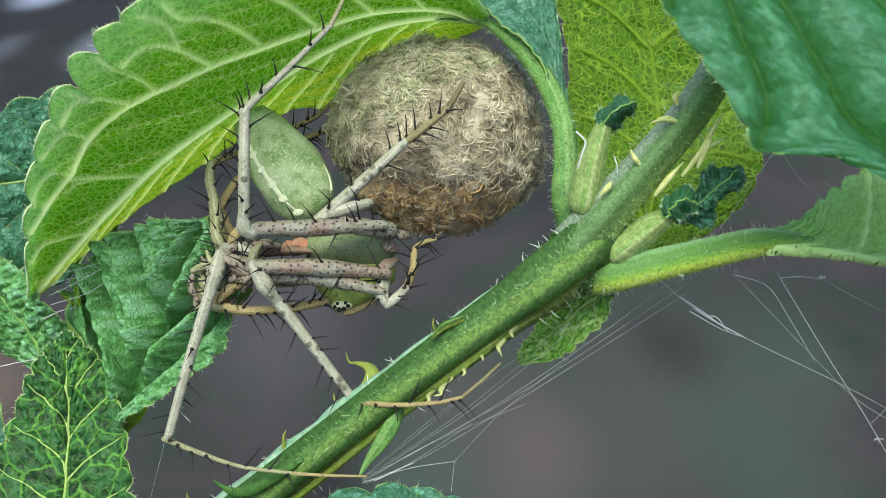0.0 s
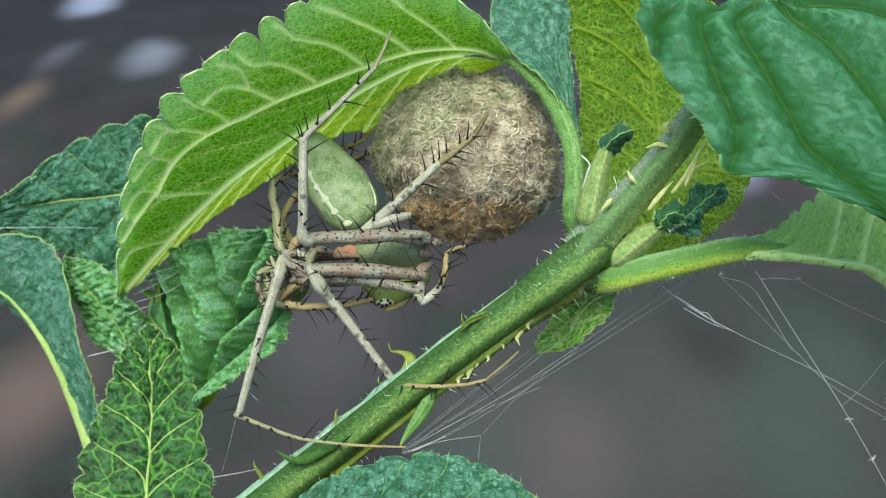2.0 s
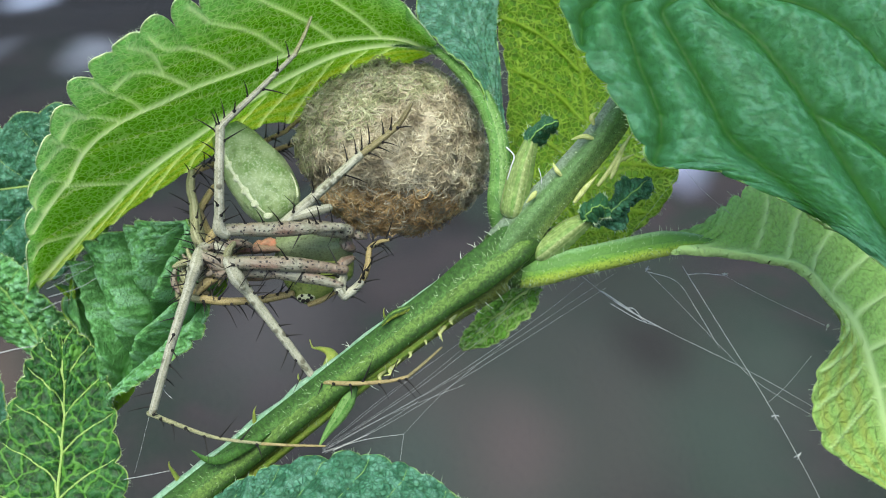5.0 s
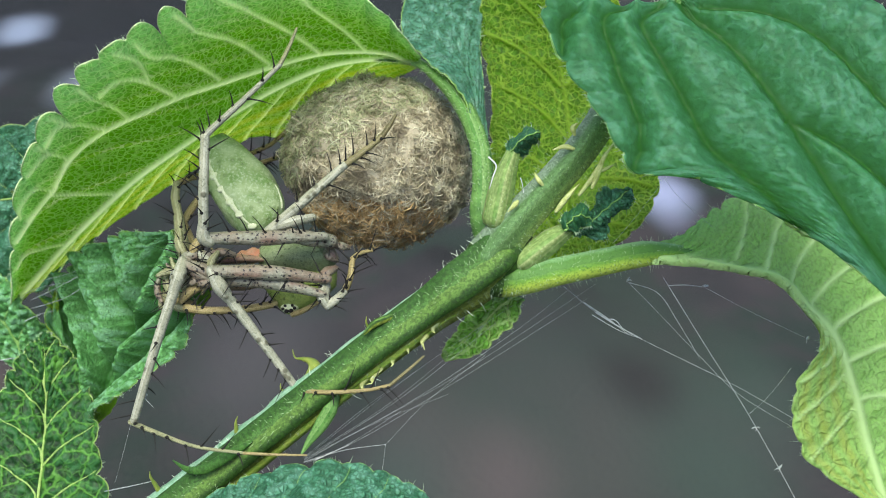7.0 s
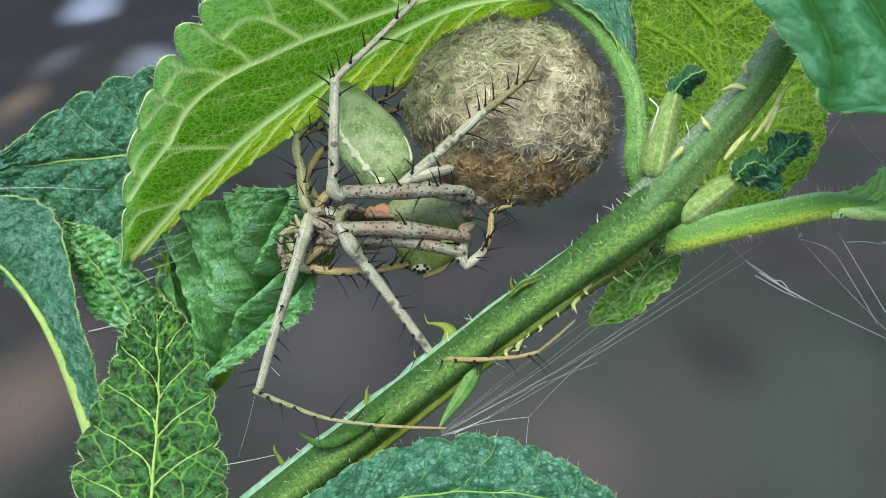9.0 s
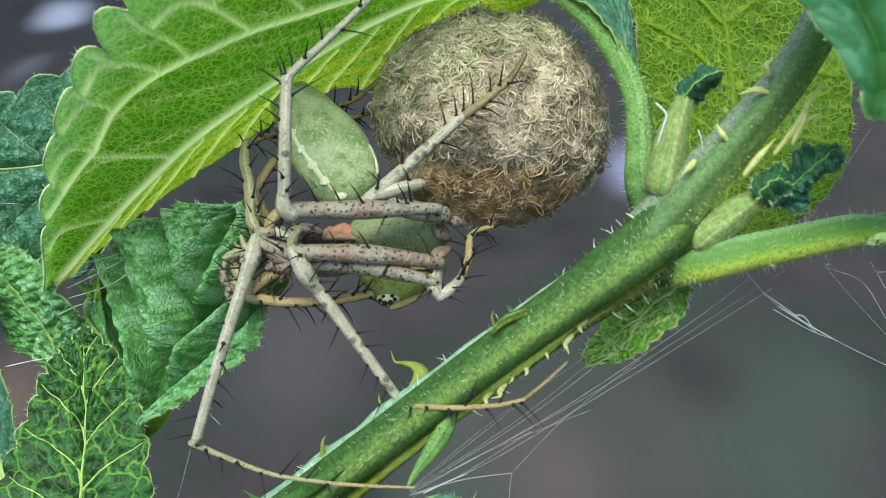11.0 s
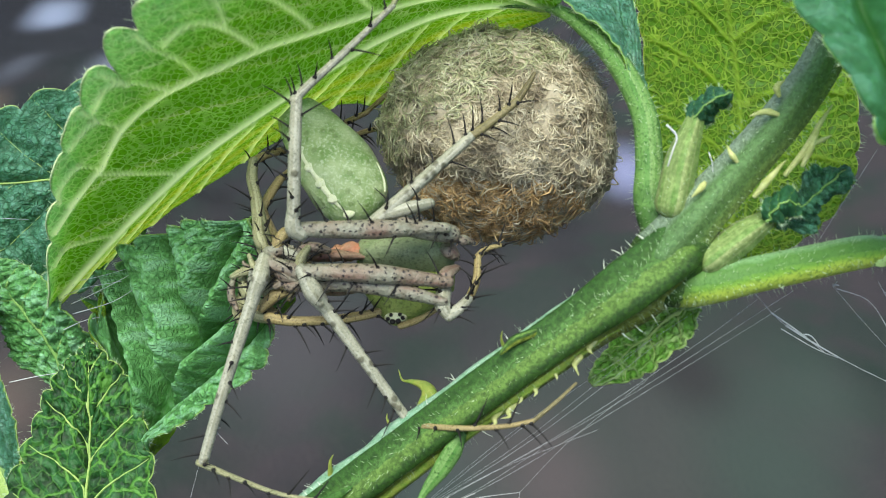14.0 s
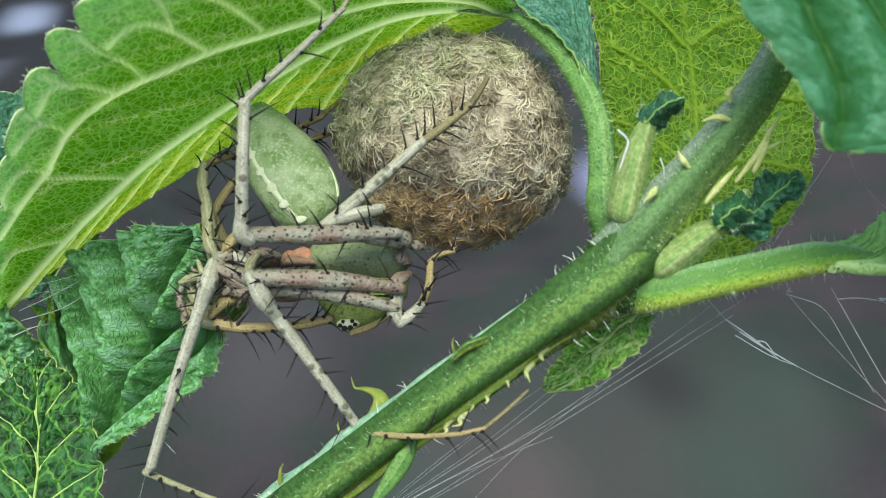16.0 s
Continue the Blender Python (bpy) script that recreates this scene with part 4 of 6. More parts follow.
# the leaf that arches over the egg sac, seen from below
ARCH_VEINS = (
    ([(-0.04, 0.005), (-0.18, 0.05), (-0.17, 0.11), (-0.18, 0.2), (-0.22, 0.318), (-0.3, 0.418), (-0.38, 0.494), (-0.45, 0.569), (-0.55, 0.649), (-0.62, 0.711), (-0.61, 0.753), (-0.6, 0.778), (-0.77, 0.841), (-0.9, 0.87)], 0.42),
    ([(-0.03, 0.707), (-0.27, 0.741), (-0.58, 0.778)], 0.26), ([(-0.07, 0.837), (-0.35, 0.866), (-0.62, 0.887), (-0.85, 0.915)], 0.24),
    ([(-0.43, 0.515), (-0.62, 0.536), (-0.73, 0.552), (-0.78, 0.582), (-0.77, 0.61)], 0.24), ([(-0.62, 0.536), (-0.8, 0.53), (-0.95, 0.548)], 0.18),
    ([(-0.57, 0.644), (-0.68, 0.657), (-0.82, 0.678), (-0.87, 0.695), (-0.87, 0.725)], 0.22), ([(-0.82, 0.678), (-0.96, 0.69)], 0.16),
    ([(-0.62, 0.715), (-0.8, 0.728), (-0.87, 0.745), (-0.92, 0.775)], 0.2), ([(-0.8, 0.728), (-0.96, 0.735)], 0.15),
    ([(-0.6, 0.77), (-0.8, 0.787), (-0.88, 0.808), (-0.95, 0.837)], 0.2), ([(-0.5, 0.6), (-0.66, 0.606), (-0.8, 0.622), (-0.95, 0.63)], 0.18),
    ([(-0.36, 0.434), (-0.57, 0.457), (-0.7, 0.479), (-0.78, 0.507), (-0.93, 0.515)], 0.22), ([(-0.26, 0.338), (-0.48, 0.365), (-0.61, 0.388), (-0.76, 0.42), (-0.95, 0.445)], 0.22),
    ([(-0.18, 0.233), (-0.43, 0.274), (-0.67, 0.32), (-0.92, 0.37)], 0.22), ([(-0.17, 0.132), (-0.43, 0.174), (-0.7, 0.233), (-0.92, 0.265)], 0.22))
# streaks on the folded half below the rib
FOLD_VEINS = tuple(([(0.02, a), (0.3, a + 0.05), (0.65, a + 0.1), (0.95, a + 0.13)], 0.2) for a in (0.1, 0.17, 0.25, 0.33, 0.41, 0.5, 0.58, 0.66, 0.74, 0.82))
leaf(shrub, "bright yellow-green leaf underside arching over the egg sac",
     [(-2.8, 5.0, 26.3), (-7.7, 8.0, 27.4), (-13.3, 8.0, 26.4), (-18.6, 6.0, 23.5), (-23.8, 4.0, 19.8), (-29.1, 3.0, 16.0), (-35.2, 5.0, 12.4), (-41.8, 8.0, 7.7), (-47.9, 11.0, 2.8), (-53.4, 14.0, -1.9)],
     [(-2.0, 3.0, 26.4), (-6.6, -4.0, 30.2), (-13.1, -10.0, 31.9), (-20.0, -15.0, 30.1), (-26.0, -17.0, 26.3), (-31.8, -18.0, 22.0), (-38.3, -13.0, 17.9), (-44.6, -6.0, 11.9), (-49.8, 4.0, 4.7), (-53.6, 14.0, -2.1)],
     [(-2.7, 8.0, 26.5), (-7.5, 17.0, 26.9), (-13.0, 20.0, 24.9), (-19.2, 17.0, 19.7), (-23.9, 14.0, 19.2), (-29.4, 12.0, 15.9), (-35.6, 13.0, 12.0), (-42.2, 14.0, 7.2), (-48.1, 14.0, 2.1), (-53.3, 14.5, -2.1)],
     [LEAF_OVER, LEAF_ARCH], sides=6, margin=0.09, side_rib=0.0, fine=0.2, slant=0.74, bow=0.65, teeth=20, tooth=0.21, quilt=0.1, ribs=False, rib_mat=RIB, cup=-0.9, far_teeth=0.12, pale_edge=0.8, aged=0.55, veins=ARCH_VEINS + FOLD_VEINS + (([(-0.0357, 0.0), (-0.0357, 0.3), (-0.0357, 0.6), (-0.0357, 0.8), (-0.0357, 0.99)], 0.62),), seed=2, up=(0, 0.5, 1), nu=260, nv=56, fringe=900,
     petiole=[(5.9, -6.0, 3.1), (4.8, -4.0, 7.1), (4.9, -3.0, 10.7), (4.6, -2.0, 15.1), (2.8, 1.0, 20.2), (0.2, 3.0, 23.9), (-2.9, 5.0, 26.4), (-7.7, 7.6, 27.4)], pet_r=[1.6, 1.4, 1.2, 1.1, 1.05, 0.9, 0.5, 0.12])
# its twisted base, showing the upper face
leaf(shrub, "blue-green twisted leaf base along the stalk",
     [(4.9, -2.0, 12.0), (4.6, 0.0, 16.8), (3.7, 3.0, 22.5), (2.3, 5.0, 27.7), (1.0, 6.0, 32.7), (0.4, 6.0, 36.9)],
     [(4.6, -2.0, 12.0), (3.9, -1.0, 16.6), (2.1, 0.0, 21.3), (-1.0, 2.0, 25.6), (-4.4, 4.0, 30.3), (-3.0, 6.0, 37.0)],
     [(5.3, -2.0, 12.0), (5.5, 1.0, 16.9), (5.2, 4.0, 23.3), (4.6, 7.0, 29.4), (5.5, 8.0, 34.5), (6.3, 8.0, 38.0)],
     [LEAF_FROST, LEAF_UNDER], sides=3, slant=0.5, teeth=7, tooth=0.03, quilt=0.2, seed=3, ribs=False, up=(0, -1, 0.3), nu=110, nv=26, cobble=(0.8, 0.16, True))
# broad leaf nearest to the eye, upper face
leaf(shrub, "large blue-green wrinkled leaf, upper face, drooping from the shoot",
     [(23.6, -16.0, 27.0), (25.4, -17.5, 23.7), (28.2, -19.0, 20.1), (31.1, -19.5, 15.7), (33.7, -19.5, 11.6), (38.0, -19.5, 5.7), (42.4, -19.0, -0.3), (46.0, -18.5, -5.3)],
     [(19.8, -16.0, 25.9), (10.7, -17.0, 26.0), (11.9, -17.5, 20.8), (15.5, -18.0, 14.8), (18.8, -18.5, 9.6), (25.8, -19.0, 8.2), (34.4, -19.0, 3.9), (45.4, -18.5, -5.4)],
     [(24.4, -16.0, 27.6), (28.8, -15.5, 30.0), (34.7, -16.0, 30.3), (39.9, -16.5, 27.9), (43.7, -17.5, 22.0), (46.7, -18.0, 14.3), (47.9, -18.5, 4.6), (46.3, -18.5, -5.3)],
     UNDER, cup=0.5, even=True, sides=5, slant=0.6, teeth=15, tooth=0.05, quilt=2.0, side_rib=0.0, margin=0.05, fine=0.0, sag=0.3, ribs=False, seed=4, up=(0, -1, 0.3), nu=230, nv=76, fringe=400, cobble=(0.62, 0.1, False), crest=0.68,
     grooves=(([(-0.6, 0.08), (-0.63, 0.192), (-0.7, 0.318), (-0.78, 0.439), (-0.85, 0.5), (-0.97, 0.56)], 0.8), ([(-0.33, 0.03), (-0.37, 0.121), (-0.42, 0.318), (-0.47, 0.49), (-0.45, 0.62), (-0.6, 0.74), (-0.95, 0.85)], 0.85),
              ([(0.0, 0.0), (0.1, 0.155), (0.08, 0.351), (0.08, 0.519), (0.05, 0.649), (0.0, 0.8), (0.0, 0.98)], 1.0), ([(0.3, 0.1), (0.45, 0.22), (0.55, 0.339), (0.62, 0.477), (0.7, 0.62), (0.85, 0.8)], 0.8),
              ([(-0.8, 0.14), (-0.88, 0.2), (-0.96, 0.27)], 0.6), ([(0.06, 0.5), (0.25, 0.62), (0.5, 0.78), (0.85, 0.93)], 0.7)),
     petiole=[(19.8, -10.0, 23.5), (21.0, -12.5, 25.8), (23.7, -15.8, 27.0)], pet_r=[1.2, 0.9, 0.7])
# leaf on the long stalk, pale underside, bending down
leaf(shrub, "pale green leaf underside bending down from a long stalk",
     [(21.9, -5.5, 2.5), (26.7, -5.0, 2.2), (32.0, -3.0, 1.5), (37.5, -1.0, 0.4), (41.1, 1.0, -2.7), (44.5, 2.0, -6.4), (46.6, 3.0, -11.8), (48.4, 4.0, -18.3), (50.7, 5.0, -25.3)],
     [(22.1, -4.0, 4.0), (26.8, -3.0, 5.6), (30.2, 0.0, 7.8), (35.4, 3.0, 10.4), (43.5, 6.0, 10.2), (53.1, 7.0, 7.4), (60.6, 8.0, 0.8), (61.5, 8.0, -11.5), (51.2, 5.2, -25.5)],
     [(22.1, -5.4, 2.2), (26.6, -4.9, 1.9), (31.9, -2.8, 1.2), (37.3, -0.8, 0.1), (40.8, 0.8, -3.1), (42.3, 0.5, -6.8), (39.1, -1.0, -12.2), (41.0, 1.0, -19.3), (50.3, 5.0, -25.7)],
     [LEAF_THIN, LEAF_PALE], sides=8, slant=0.3, teeth=20, tooth=0.1, quilt=0.45, ribs=False, rib_mat=RIB_LIME, seed=5,
     # Pale upper margin offsets the big leaf's shadow; lower lobe yellowed and darkened, in colour.
     aged=0.5, pale_edge=0.35, veins=(([(0.0, 0.02), (0.0, 0.3), (0.0, 0.62)], 1.3), ([(0.0, 0.5), (0.0, 0.75), (0.0, 0.98)], 0.95)) + tuple(([(-0.03, a), (-0.35, a + 0.05), (-0.7, a + 0.1), (-0.95, a + 0.12)], 0.42) for a in (0.24, 0.33, 0.42, 0.51, 0.6, 0.69, 0.78)) + tuple(([(0.03, a), (0.5, a + 0.05), (0.95, a + 0.09)], 0.25) for a in (0.55, 0.63, 0.71, 0.79)), up=(0, 1, 0.5), nu=190, nv=40, rib_side=-1, fringe=500,
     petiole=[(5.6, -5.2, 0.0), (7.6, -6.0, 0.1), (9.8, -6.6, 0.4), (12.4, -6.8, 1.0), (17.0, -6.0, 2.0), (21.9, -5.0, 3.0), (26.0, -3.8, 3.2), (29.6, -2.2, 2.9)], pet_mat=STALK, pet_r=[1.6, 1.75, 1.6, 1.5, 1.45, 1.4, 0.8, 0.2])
# leaf behind the upper stem
leaf(shrub, "yellow-green netted leaf underside behind the upper stem",
     [(12.6, 9.0, 2.0), (14.9, 10.0, 7.5), (15.8, 11.0, 15.3), (15.3, 11.0, 23.0), (13.8, 9.0, 30.3), (12.2, 6.0, 36.5), (11.3, 2.0, 40.7)],
     [(11.9, 9.0, 2.0), (7.3, 9.0, 8.9), (6.3, 9.0, 15.2), (6.3, 9.0, 23.6), (4.9, 8.0, 31.0), (6.1, 5.0, 37.1), (10.6, 2.0, 40.7)],
     [(14.0, 9.0, 2.0), (21.0, 8.0, 4.9), (25.4, 8.0, 9.9), (26.3, 8.0, 17.4), (24.3, 7.0, 27.5), (19.3, 4.0, 35.7), (11.9, 2.0, 40.6)],
     [LEAF_OVER, LEAF_UNDER], sides=6, slant=0.3, teeth=17, tooth=0.05, quilt=0.35, ribs=False, side_rib=0.0, seed=6, up=(0, 1, 0.3), nu=170, nv=40, rib_side=-1, rib_mat=RIB_OLIVE, fringe=500,
     veins=tuple(([(sg_ * 0.02, a), (sg_ * 0.3, a + 0.06), (sg_ * 0.62, a + 0.1), (sg_ * 0.93, a + 0.12)], 0.13) for sg_ in (-1, 1) for a in (0.12, 0.26, 0.4, 0.54, 0.68)) + (([(0, 0.02), (0.02, 0.4), (0, 0.95)], 0.2),))
# leaf in the distance on the left of the shoot
leaf(shrub, "dark blue-green scalloped leaf behind the arching leaf",
     [(-44.5, 18.0, 12.4), (-48.5, 18.0, 12.2), (-53.2, 17.0, 11.9), (-61.4, 16.0, 11.1), (-68.7, 15.0, 10.1), (-73.6, 14.0, 9.0)],
     [(-44.4, 17.0, 14.5), (-46.5, 15.0, 21.5), (-52.1, 15.0, 21.4), (-60.5, 15.0, 18.1), (-68.2, 14.0, 12.4), (-74.0, 14.0, 9.1)],
     [(-44.7, 18.0, 10.6), (-49.0, 20.0, 3.4), (-56.2, 20.0, -0.9), (-61.9, 18.0, 4.6), (-69.2, 16.0, 7.3), (-74.0, 14.0, 8.7)],
     DARK, sides=6, slant=0.35, side_rib=0.2, teeth=9, tooth=0.16, quilt=0.9, fine=0.05, rib=0.22, seed=7, up=(0, -1, 0.5), nu=170, nv=44, rib_side=1, cobble=(0.85, 0.3, True), rib_mat=RIB_LIME, cup=0.5,
     petiole=[(-52.8, 24.0, -15.2), (-47.5, 22.0, 4.6), (-44.4, 18.0, 12.4)])
# drooping leaf at the side
leaf(shrub, "blue-green drooping leaf with a pale yellow-green stalk",
     [(-57.9, 17.0, -21.9), (-60.1, 17.0, -16.3), (-62.7, 16.0, -9.8), (-66.2, 16.0, -4.6), (-69.4, 15.0, -1.0), (-74.3, 14.0, 1.6)],
     [(-58.5, 18.2, -22.0), (-60.9, 18.8, -16.7), (-63.6, 18.6, -10.3), (-67.1, 18.2, -5.2), (-70.4, 17.0, -1.6), (-74.7, 14.0, 1.3)],
     [(-56.9, 16.0, -21.4), (-56.5, 14.0, -14.1), (-57.9, 13.0, -6.6), (-59.7, 12.0, 1.5), (-63.3, 12.0, 6.0), (-73.0, 13.0, 6.8)],
     [LEAF_FROST, LEAF_UNDER], sides=7, slant=0.3, teeth=12, tooth=0.05, quilt=0.35, rib=0.95, fine=0.1, side_rib=0.0, seed=8, up=(0, -1, 0.5), nu=150, nv=36, rib_side=1, cobble=(0.85, 0.26, True), rib_mat=RIB_LIME, fringe=500,
     petiole=[(-56.0, 20.0, -37.6), (-56.9, 18.0, -28.1), (-57.9, 17.0, -21.5), (-60.1, 17.0, -16.3)], pet_r=[1.2, 1.1, 0.95, 0.6])
# crumpled young leaf
leaf(shrub, "small dark crumpled young leaf",
     [(-52.3, 17.0, -10.7), (-53.6, 16.0, -6.1), (-56.3, 15.0, -2.3), (-58.7, 15.0, 0.7), (-60.9, 15.0, 3.7)],
     [(-53.6, 17.0, -10.6), (-57.2, 18.0, -6.9), (-60.4, 17.0, -3.4), (-61.0, 16.0, -0.0), (-61.1, 15.0, 3.6)],
     [(-51.2, 16.0, -10.2), (-49.3, 15.0, -5.3), (-51.7, 14.0, -0.8), (-56.6, 14.0, 2.5), (-60.6, 15.0, 3.9)],
     [LEAF_WRINKLED, LEAF_UNDER], sides=6, slant=0.3, teeth=9, tooth=0.12, quilt=0.7, rib=0.35, seed=9, up=(0, -1, 0.5), nu=130, nv=34, wave=1.2, rib_side=1, cobble=(0.75, 0.4, True),
     petiole=[(-50.9, 21.0, -30.2), (-52.1, 19.0, -19.2), (-52.4, 17.0, -10.5)])
# dark quilted leaf behind the legs
leaf(shrub, "dark green deeply wrinkled leaf behind the spider",
     [(-42.9, 13.0, -16.8), (-40.4, 12.0, -10.3), (-37.9, 10.0, -4.3), (-34.9, 8.0, 0.9), (-31.1, 6.0, 6.4)],
     [(-43.7, 14.0, -16.7), (-48.8, 14.0, -4.9), (-49.2, 16.0, -2.2), (-47.9, 16.0, 0.9), (-44.6, 14.0, 3.4), (-40.3, 11.0, 5.3), (-35.5, 8.0, 6.6), (-31.6, 6.0, 6.6)],
     [(-42.0, 12.0, -16.5), (-34.0, 7.6, -12.4), (-27.8, 5.4, -6.6), (-27.0, 4.6, 1.2), (-30.2, 6.0, 7.1)],
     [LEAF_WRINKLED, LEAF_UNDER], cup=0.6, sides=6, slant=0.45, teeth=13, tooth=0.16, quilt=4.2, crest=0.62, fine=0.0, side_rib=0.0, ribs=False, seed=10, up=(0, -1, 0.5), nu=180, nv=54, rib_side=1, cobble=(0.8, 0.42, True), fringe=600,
     grooves=(([(-0.95, 0.06), (-0.88, 0.121), (-0.92, 0.172)], 0.7), ([(-0.5, 0.03), (-0.55, 0.192), (-0.77, 0.326), (-0.95, 0.41)], 0.9), ([(-0.05, 0.1), (-0.08, 0.259), (-0.37, 0.402), (-0.67, 0.485), (-0.95, 0.55)], 0.95),
              ([(0.0, 0.0), (0.05, 0.255), (0.07, 0.435), (0.02, 0.615), (0.0, 0.95)], 0.8), ([(0.05, 0.5), (-0.2, 0.6), (-0.5, 0.68), (-0.93, 0.74)], 0.8), ([(0.05, 0.1), (0.38, 0.314), (0.5, 0.46), (0.7, 0.6), (0.95, 0.7)], 0.8), ([(0.05, 0.42), (0.3, 0.58), (0.6, 0.75), (0.93, 0.85)], 0.7)),
     petiole=[(-55.2, 20.0, -36.1), (-48.3, 16.0, -23.9), (-42.9, 13.0, -16.6)])
# upright leaf with a strong vein net
leaf(shrub, "upright dark green leaf with a yellow-green vein net",
     [(-48.3, 9.0, -33.9), (-48.4, 11.0, -26.8), (-48.3, 12.0, -20.4), (-48.4, 13.0, -15.4), (-48.5, 12.5, -10.4), (-48.8, 13.0, -5.2)],
     [(-54.5, 9.0, -34.0), (-57.0, 10.0, -26.6), (-56.2, 11.0, -20.2), (-54.3, 12.0, -14.9), (-52.6, 12.6, -10.0), (-50.6, 13.0, -6.9), (-48.9, 13.0, -5.2)],
     [(-41.5, 9.0, -33.9), (-39.5, 10.0, -26.5), (-40.9, 11.0, -20.2), (-42.2, 11.6, -14.3), (-44.2, 12.4, -9.2), (-46.7, 12.8, -6.6), (-48.6, 13.0, -5.2)],
     NETS, sides=6, slant=0.14, side_rib=0.55, teeth=11, tooth=0.17, quilt=0.5, rib=0.26, rib_end=0.1, seed=11, up=(0, -1, 0.5), nu=170, nv=46, rib_side=1, cobble=(0.75, 0.24, True), rib_mat=RIB_LIME, fringe=400,
     petiole=[(-51.0, 12.0, -44.7), (-49.2, 10.0, -39.1), (-48.2, 9.0, -33.6)])
# leaf below the stem
leaf(shrub, "dark green leaf with a scalloped edge below the stem",
     [(-33.5, -6.0, -29.6), (-24.5, -7.0, -26.5), (-16.3, -8.0, -24.2), (-9.0, -9.0, -23.6), (-2.5, -9.0, -24.5), (4.6, -8.0, -27.3)],
     [(-33.5, -6.0, -29.0), (-25.5, -5.0, -23.9), (-18.6, -5.0, -20.4), (-9.8, -6.0, -18.8), (-2.5, -7.0, -21.5), (4.6, -8.0, -27.0)],
     [(-33.5, -6.0, -30.2), (-22.4, -11.0, -29.6), (-15.1, -13.0, -29.6), (-7.6, -13.0, -30.1), (-1.3, -11.0, -29.5), (4.6, -8.0, -27.6)],
     DARK, sides=7, slant=0.25, teeth=11, tooth=0.17, quilt=0.8, fine=0.1, side_rib=0.3, rib=0.2, seed=12, up=(0, -1, 0.5), nu=170, nv=40, rib_side=1, cobble=(0.85, 0.3, True), rib_mat=RIB_GREEN,
     petiole=[(-54.1, 8.0, -39.9), (-43.3, 0.0, -34.1), (-33.4, -6.0, -29.6)])
# small leaf under the node
leaf(shrub, "small green leaf with jagged edge under the node",
     [(8.6, -1.0, -1.3), (5.9, 0.0, -3.6), (3.4, 2.0, -5.8), (0.7, 3.0, -8.4)],
     [(7.6, 0.0, -0.6), (4.4, 2.0, -2.4), (1.8, 3.0, -5.4), (0.4, 3.2, -8.2)],
     [(9.4, -2.0, -1.8), (8.0, -2.0, -4.4), (5.2, 0.0, -7.2), (0.8, 3.0, -8.6)],
     [LEAF_YOUNG, LEAF_OVER], sides=3, slant=0.35, teeth=9, tooth=0.2, quilt=0.35, rib=0.26, side_rib=0.5, rib_mat=RIB_LIME, seed=13, up=(0, -1, 0.5), nu=90, nv=24, rib_side=1, fringe=120, margin=0.13,
     petiole=[(7.1, -3.0, 1.2), (8.2, -1.0, -0.4), (8.3, 0.0, -1.5)], pet_r=0.5)


# buds at the node
def build_bud(label, base, mid, tip, r):
    g = Geo()
    c, d = tube(g, [base, mid, tip], [r * 0.95, r * 0.9, r * 0.5], 20, 30, section=lambda a: 1 + 0.12 * math.cos(4 * a) + 0.05 * math.cos(9 * a + 1))
    bud = part("bud", g, BUD, shrub, label)
    h = Geo()
    hairs(h, c, d, [r], 60, random.Random(8), (0.2, 0.6))
    part("bud_hairs", h, HAIR, bud, kind="stuff")


build_bud("pale bud sheath with a curled dark tip", (6.1, -7.0, 6.5), (6.9, -7.0, 10.2), (8.0, -7.0, 13.6), 1.35)
build_bud("pale bud sheath with crumpled dark leaflets", (9.0, -7.0, 2.0), (11.7, -7.0, 4.1), (14.0, -7.0, 5.7), 1.3)
leaf(shrub, "tiny dark curled leaf at the bud tip",
     [(7.6, -7.0, 13.0), (8.3, -8.0, 14.2), (9.4, -8.5, 15.0), (10.7, -8.0, 15.5)],
     [(7.3, -7.0, 13.3), (8.0, -6.0, 15.2), (9.5, -6.0, 16.0), (10.7, -8.0, 15.6)],
     [(8.0, -7.0, 12.8), (9.0, -6.5, 13.6), (10.1, -6.5, 14.4), (10.8, -8.0, 15.3)],
     DARK, sides=4, slant=0.3, teeth=6, tooth=0.12, quilt=0.25, rib=0.12, seed=14, up=(0, -1, 0.5), nu=50, nv=14, wave=0.3, rib_side=1, margin=0.04)
leaf(shrub, "crumpled dark young leaf beside the bud",
     [(14.0, -8.0, 5.1), (15.8, -7.2, 6.0), (17.7, -6.6, 7.6), (20.4, -6.0, 9.8)],
     [(13.9, -7.0, 5.5), (15.6, -5.6, 6.9), (17.6, -5.2, 8.6), (20.2, -6.0, 10.0)],
     [(14.3, -7.0, 4.8), (16.6, -5.6, 5.2), (18.8, -5.2, 6.9), (20.6, -6.0, 9.6)],
     DARK, sides=6, slant=0.3, teeth=8, tooth=0.16, quilt=0.6, rib=0.1, side_rib=0.0, seed=15, up=(0, -1, 0.5), nu=90, nv=24, wave=0.9, rib_side=1, margin=0.04, cobble=(0.5, 0.3, True))
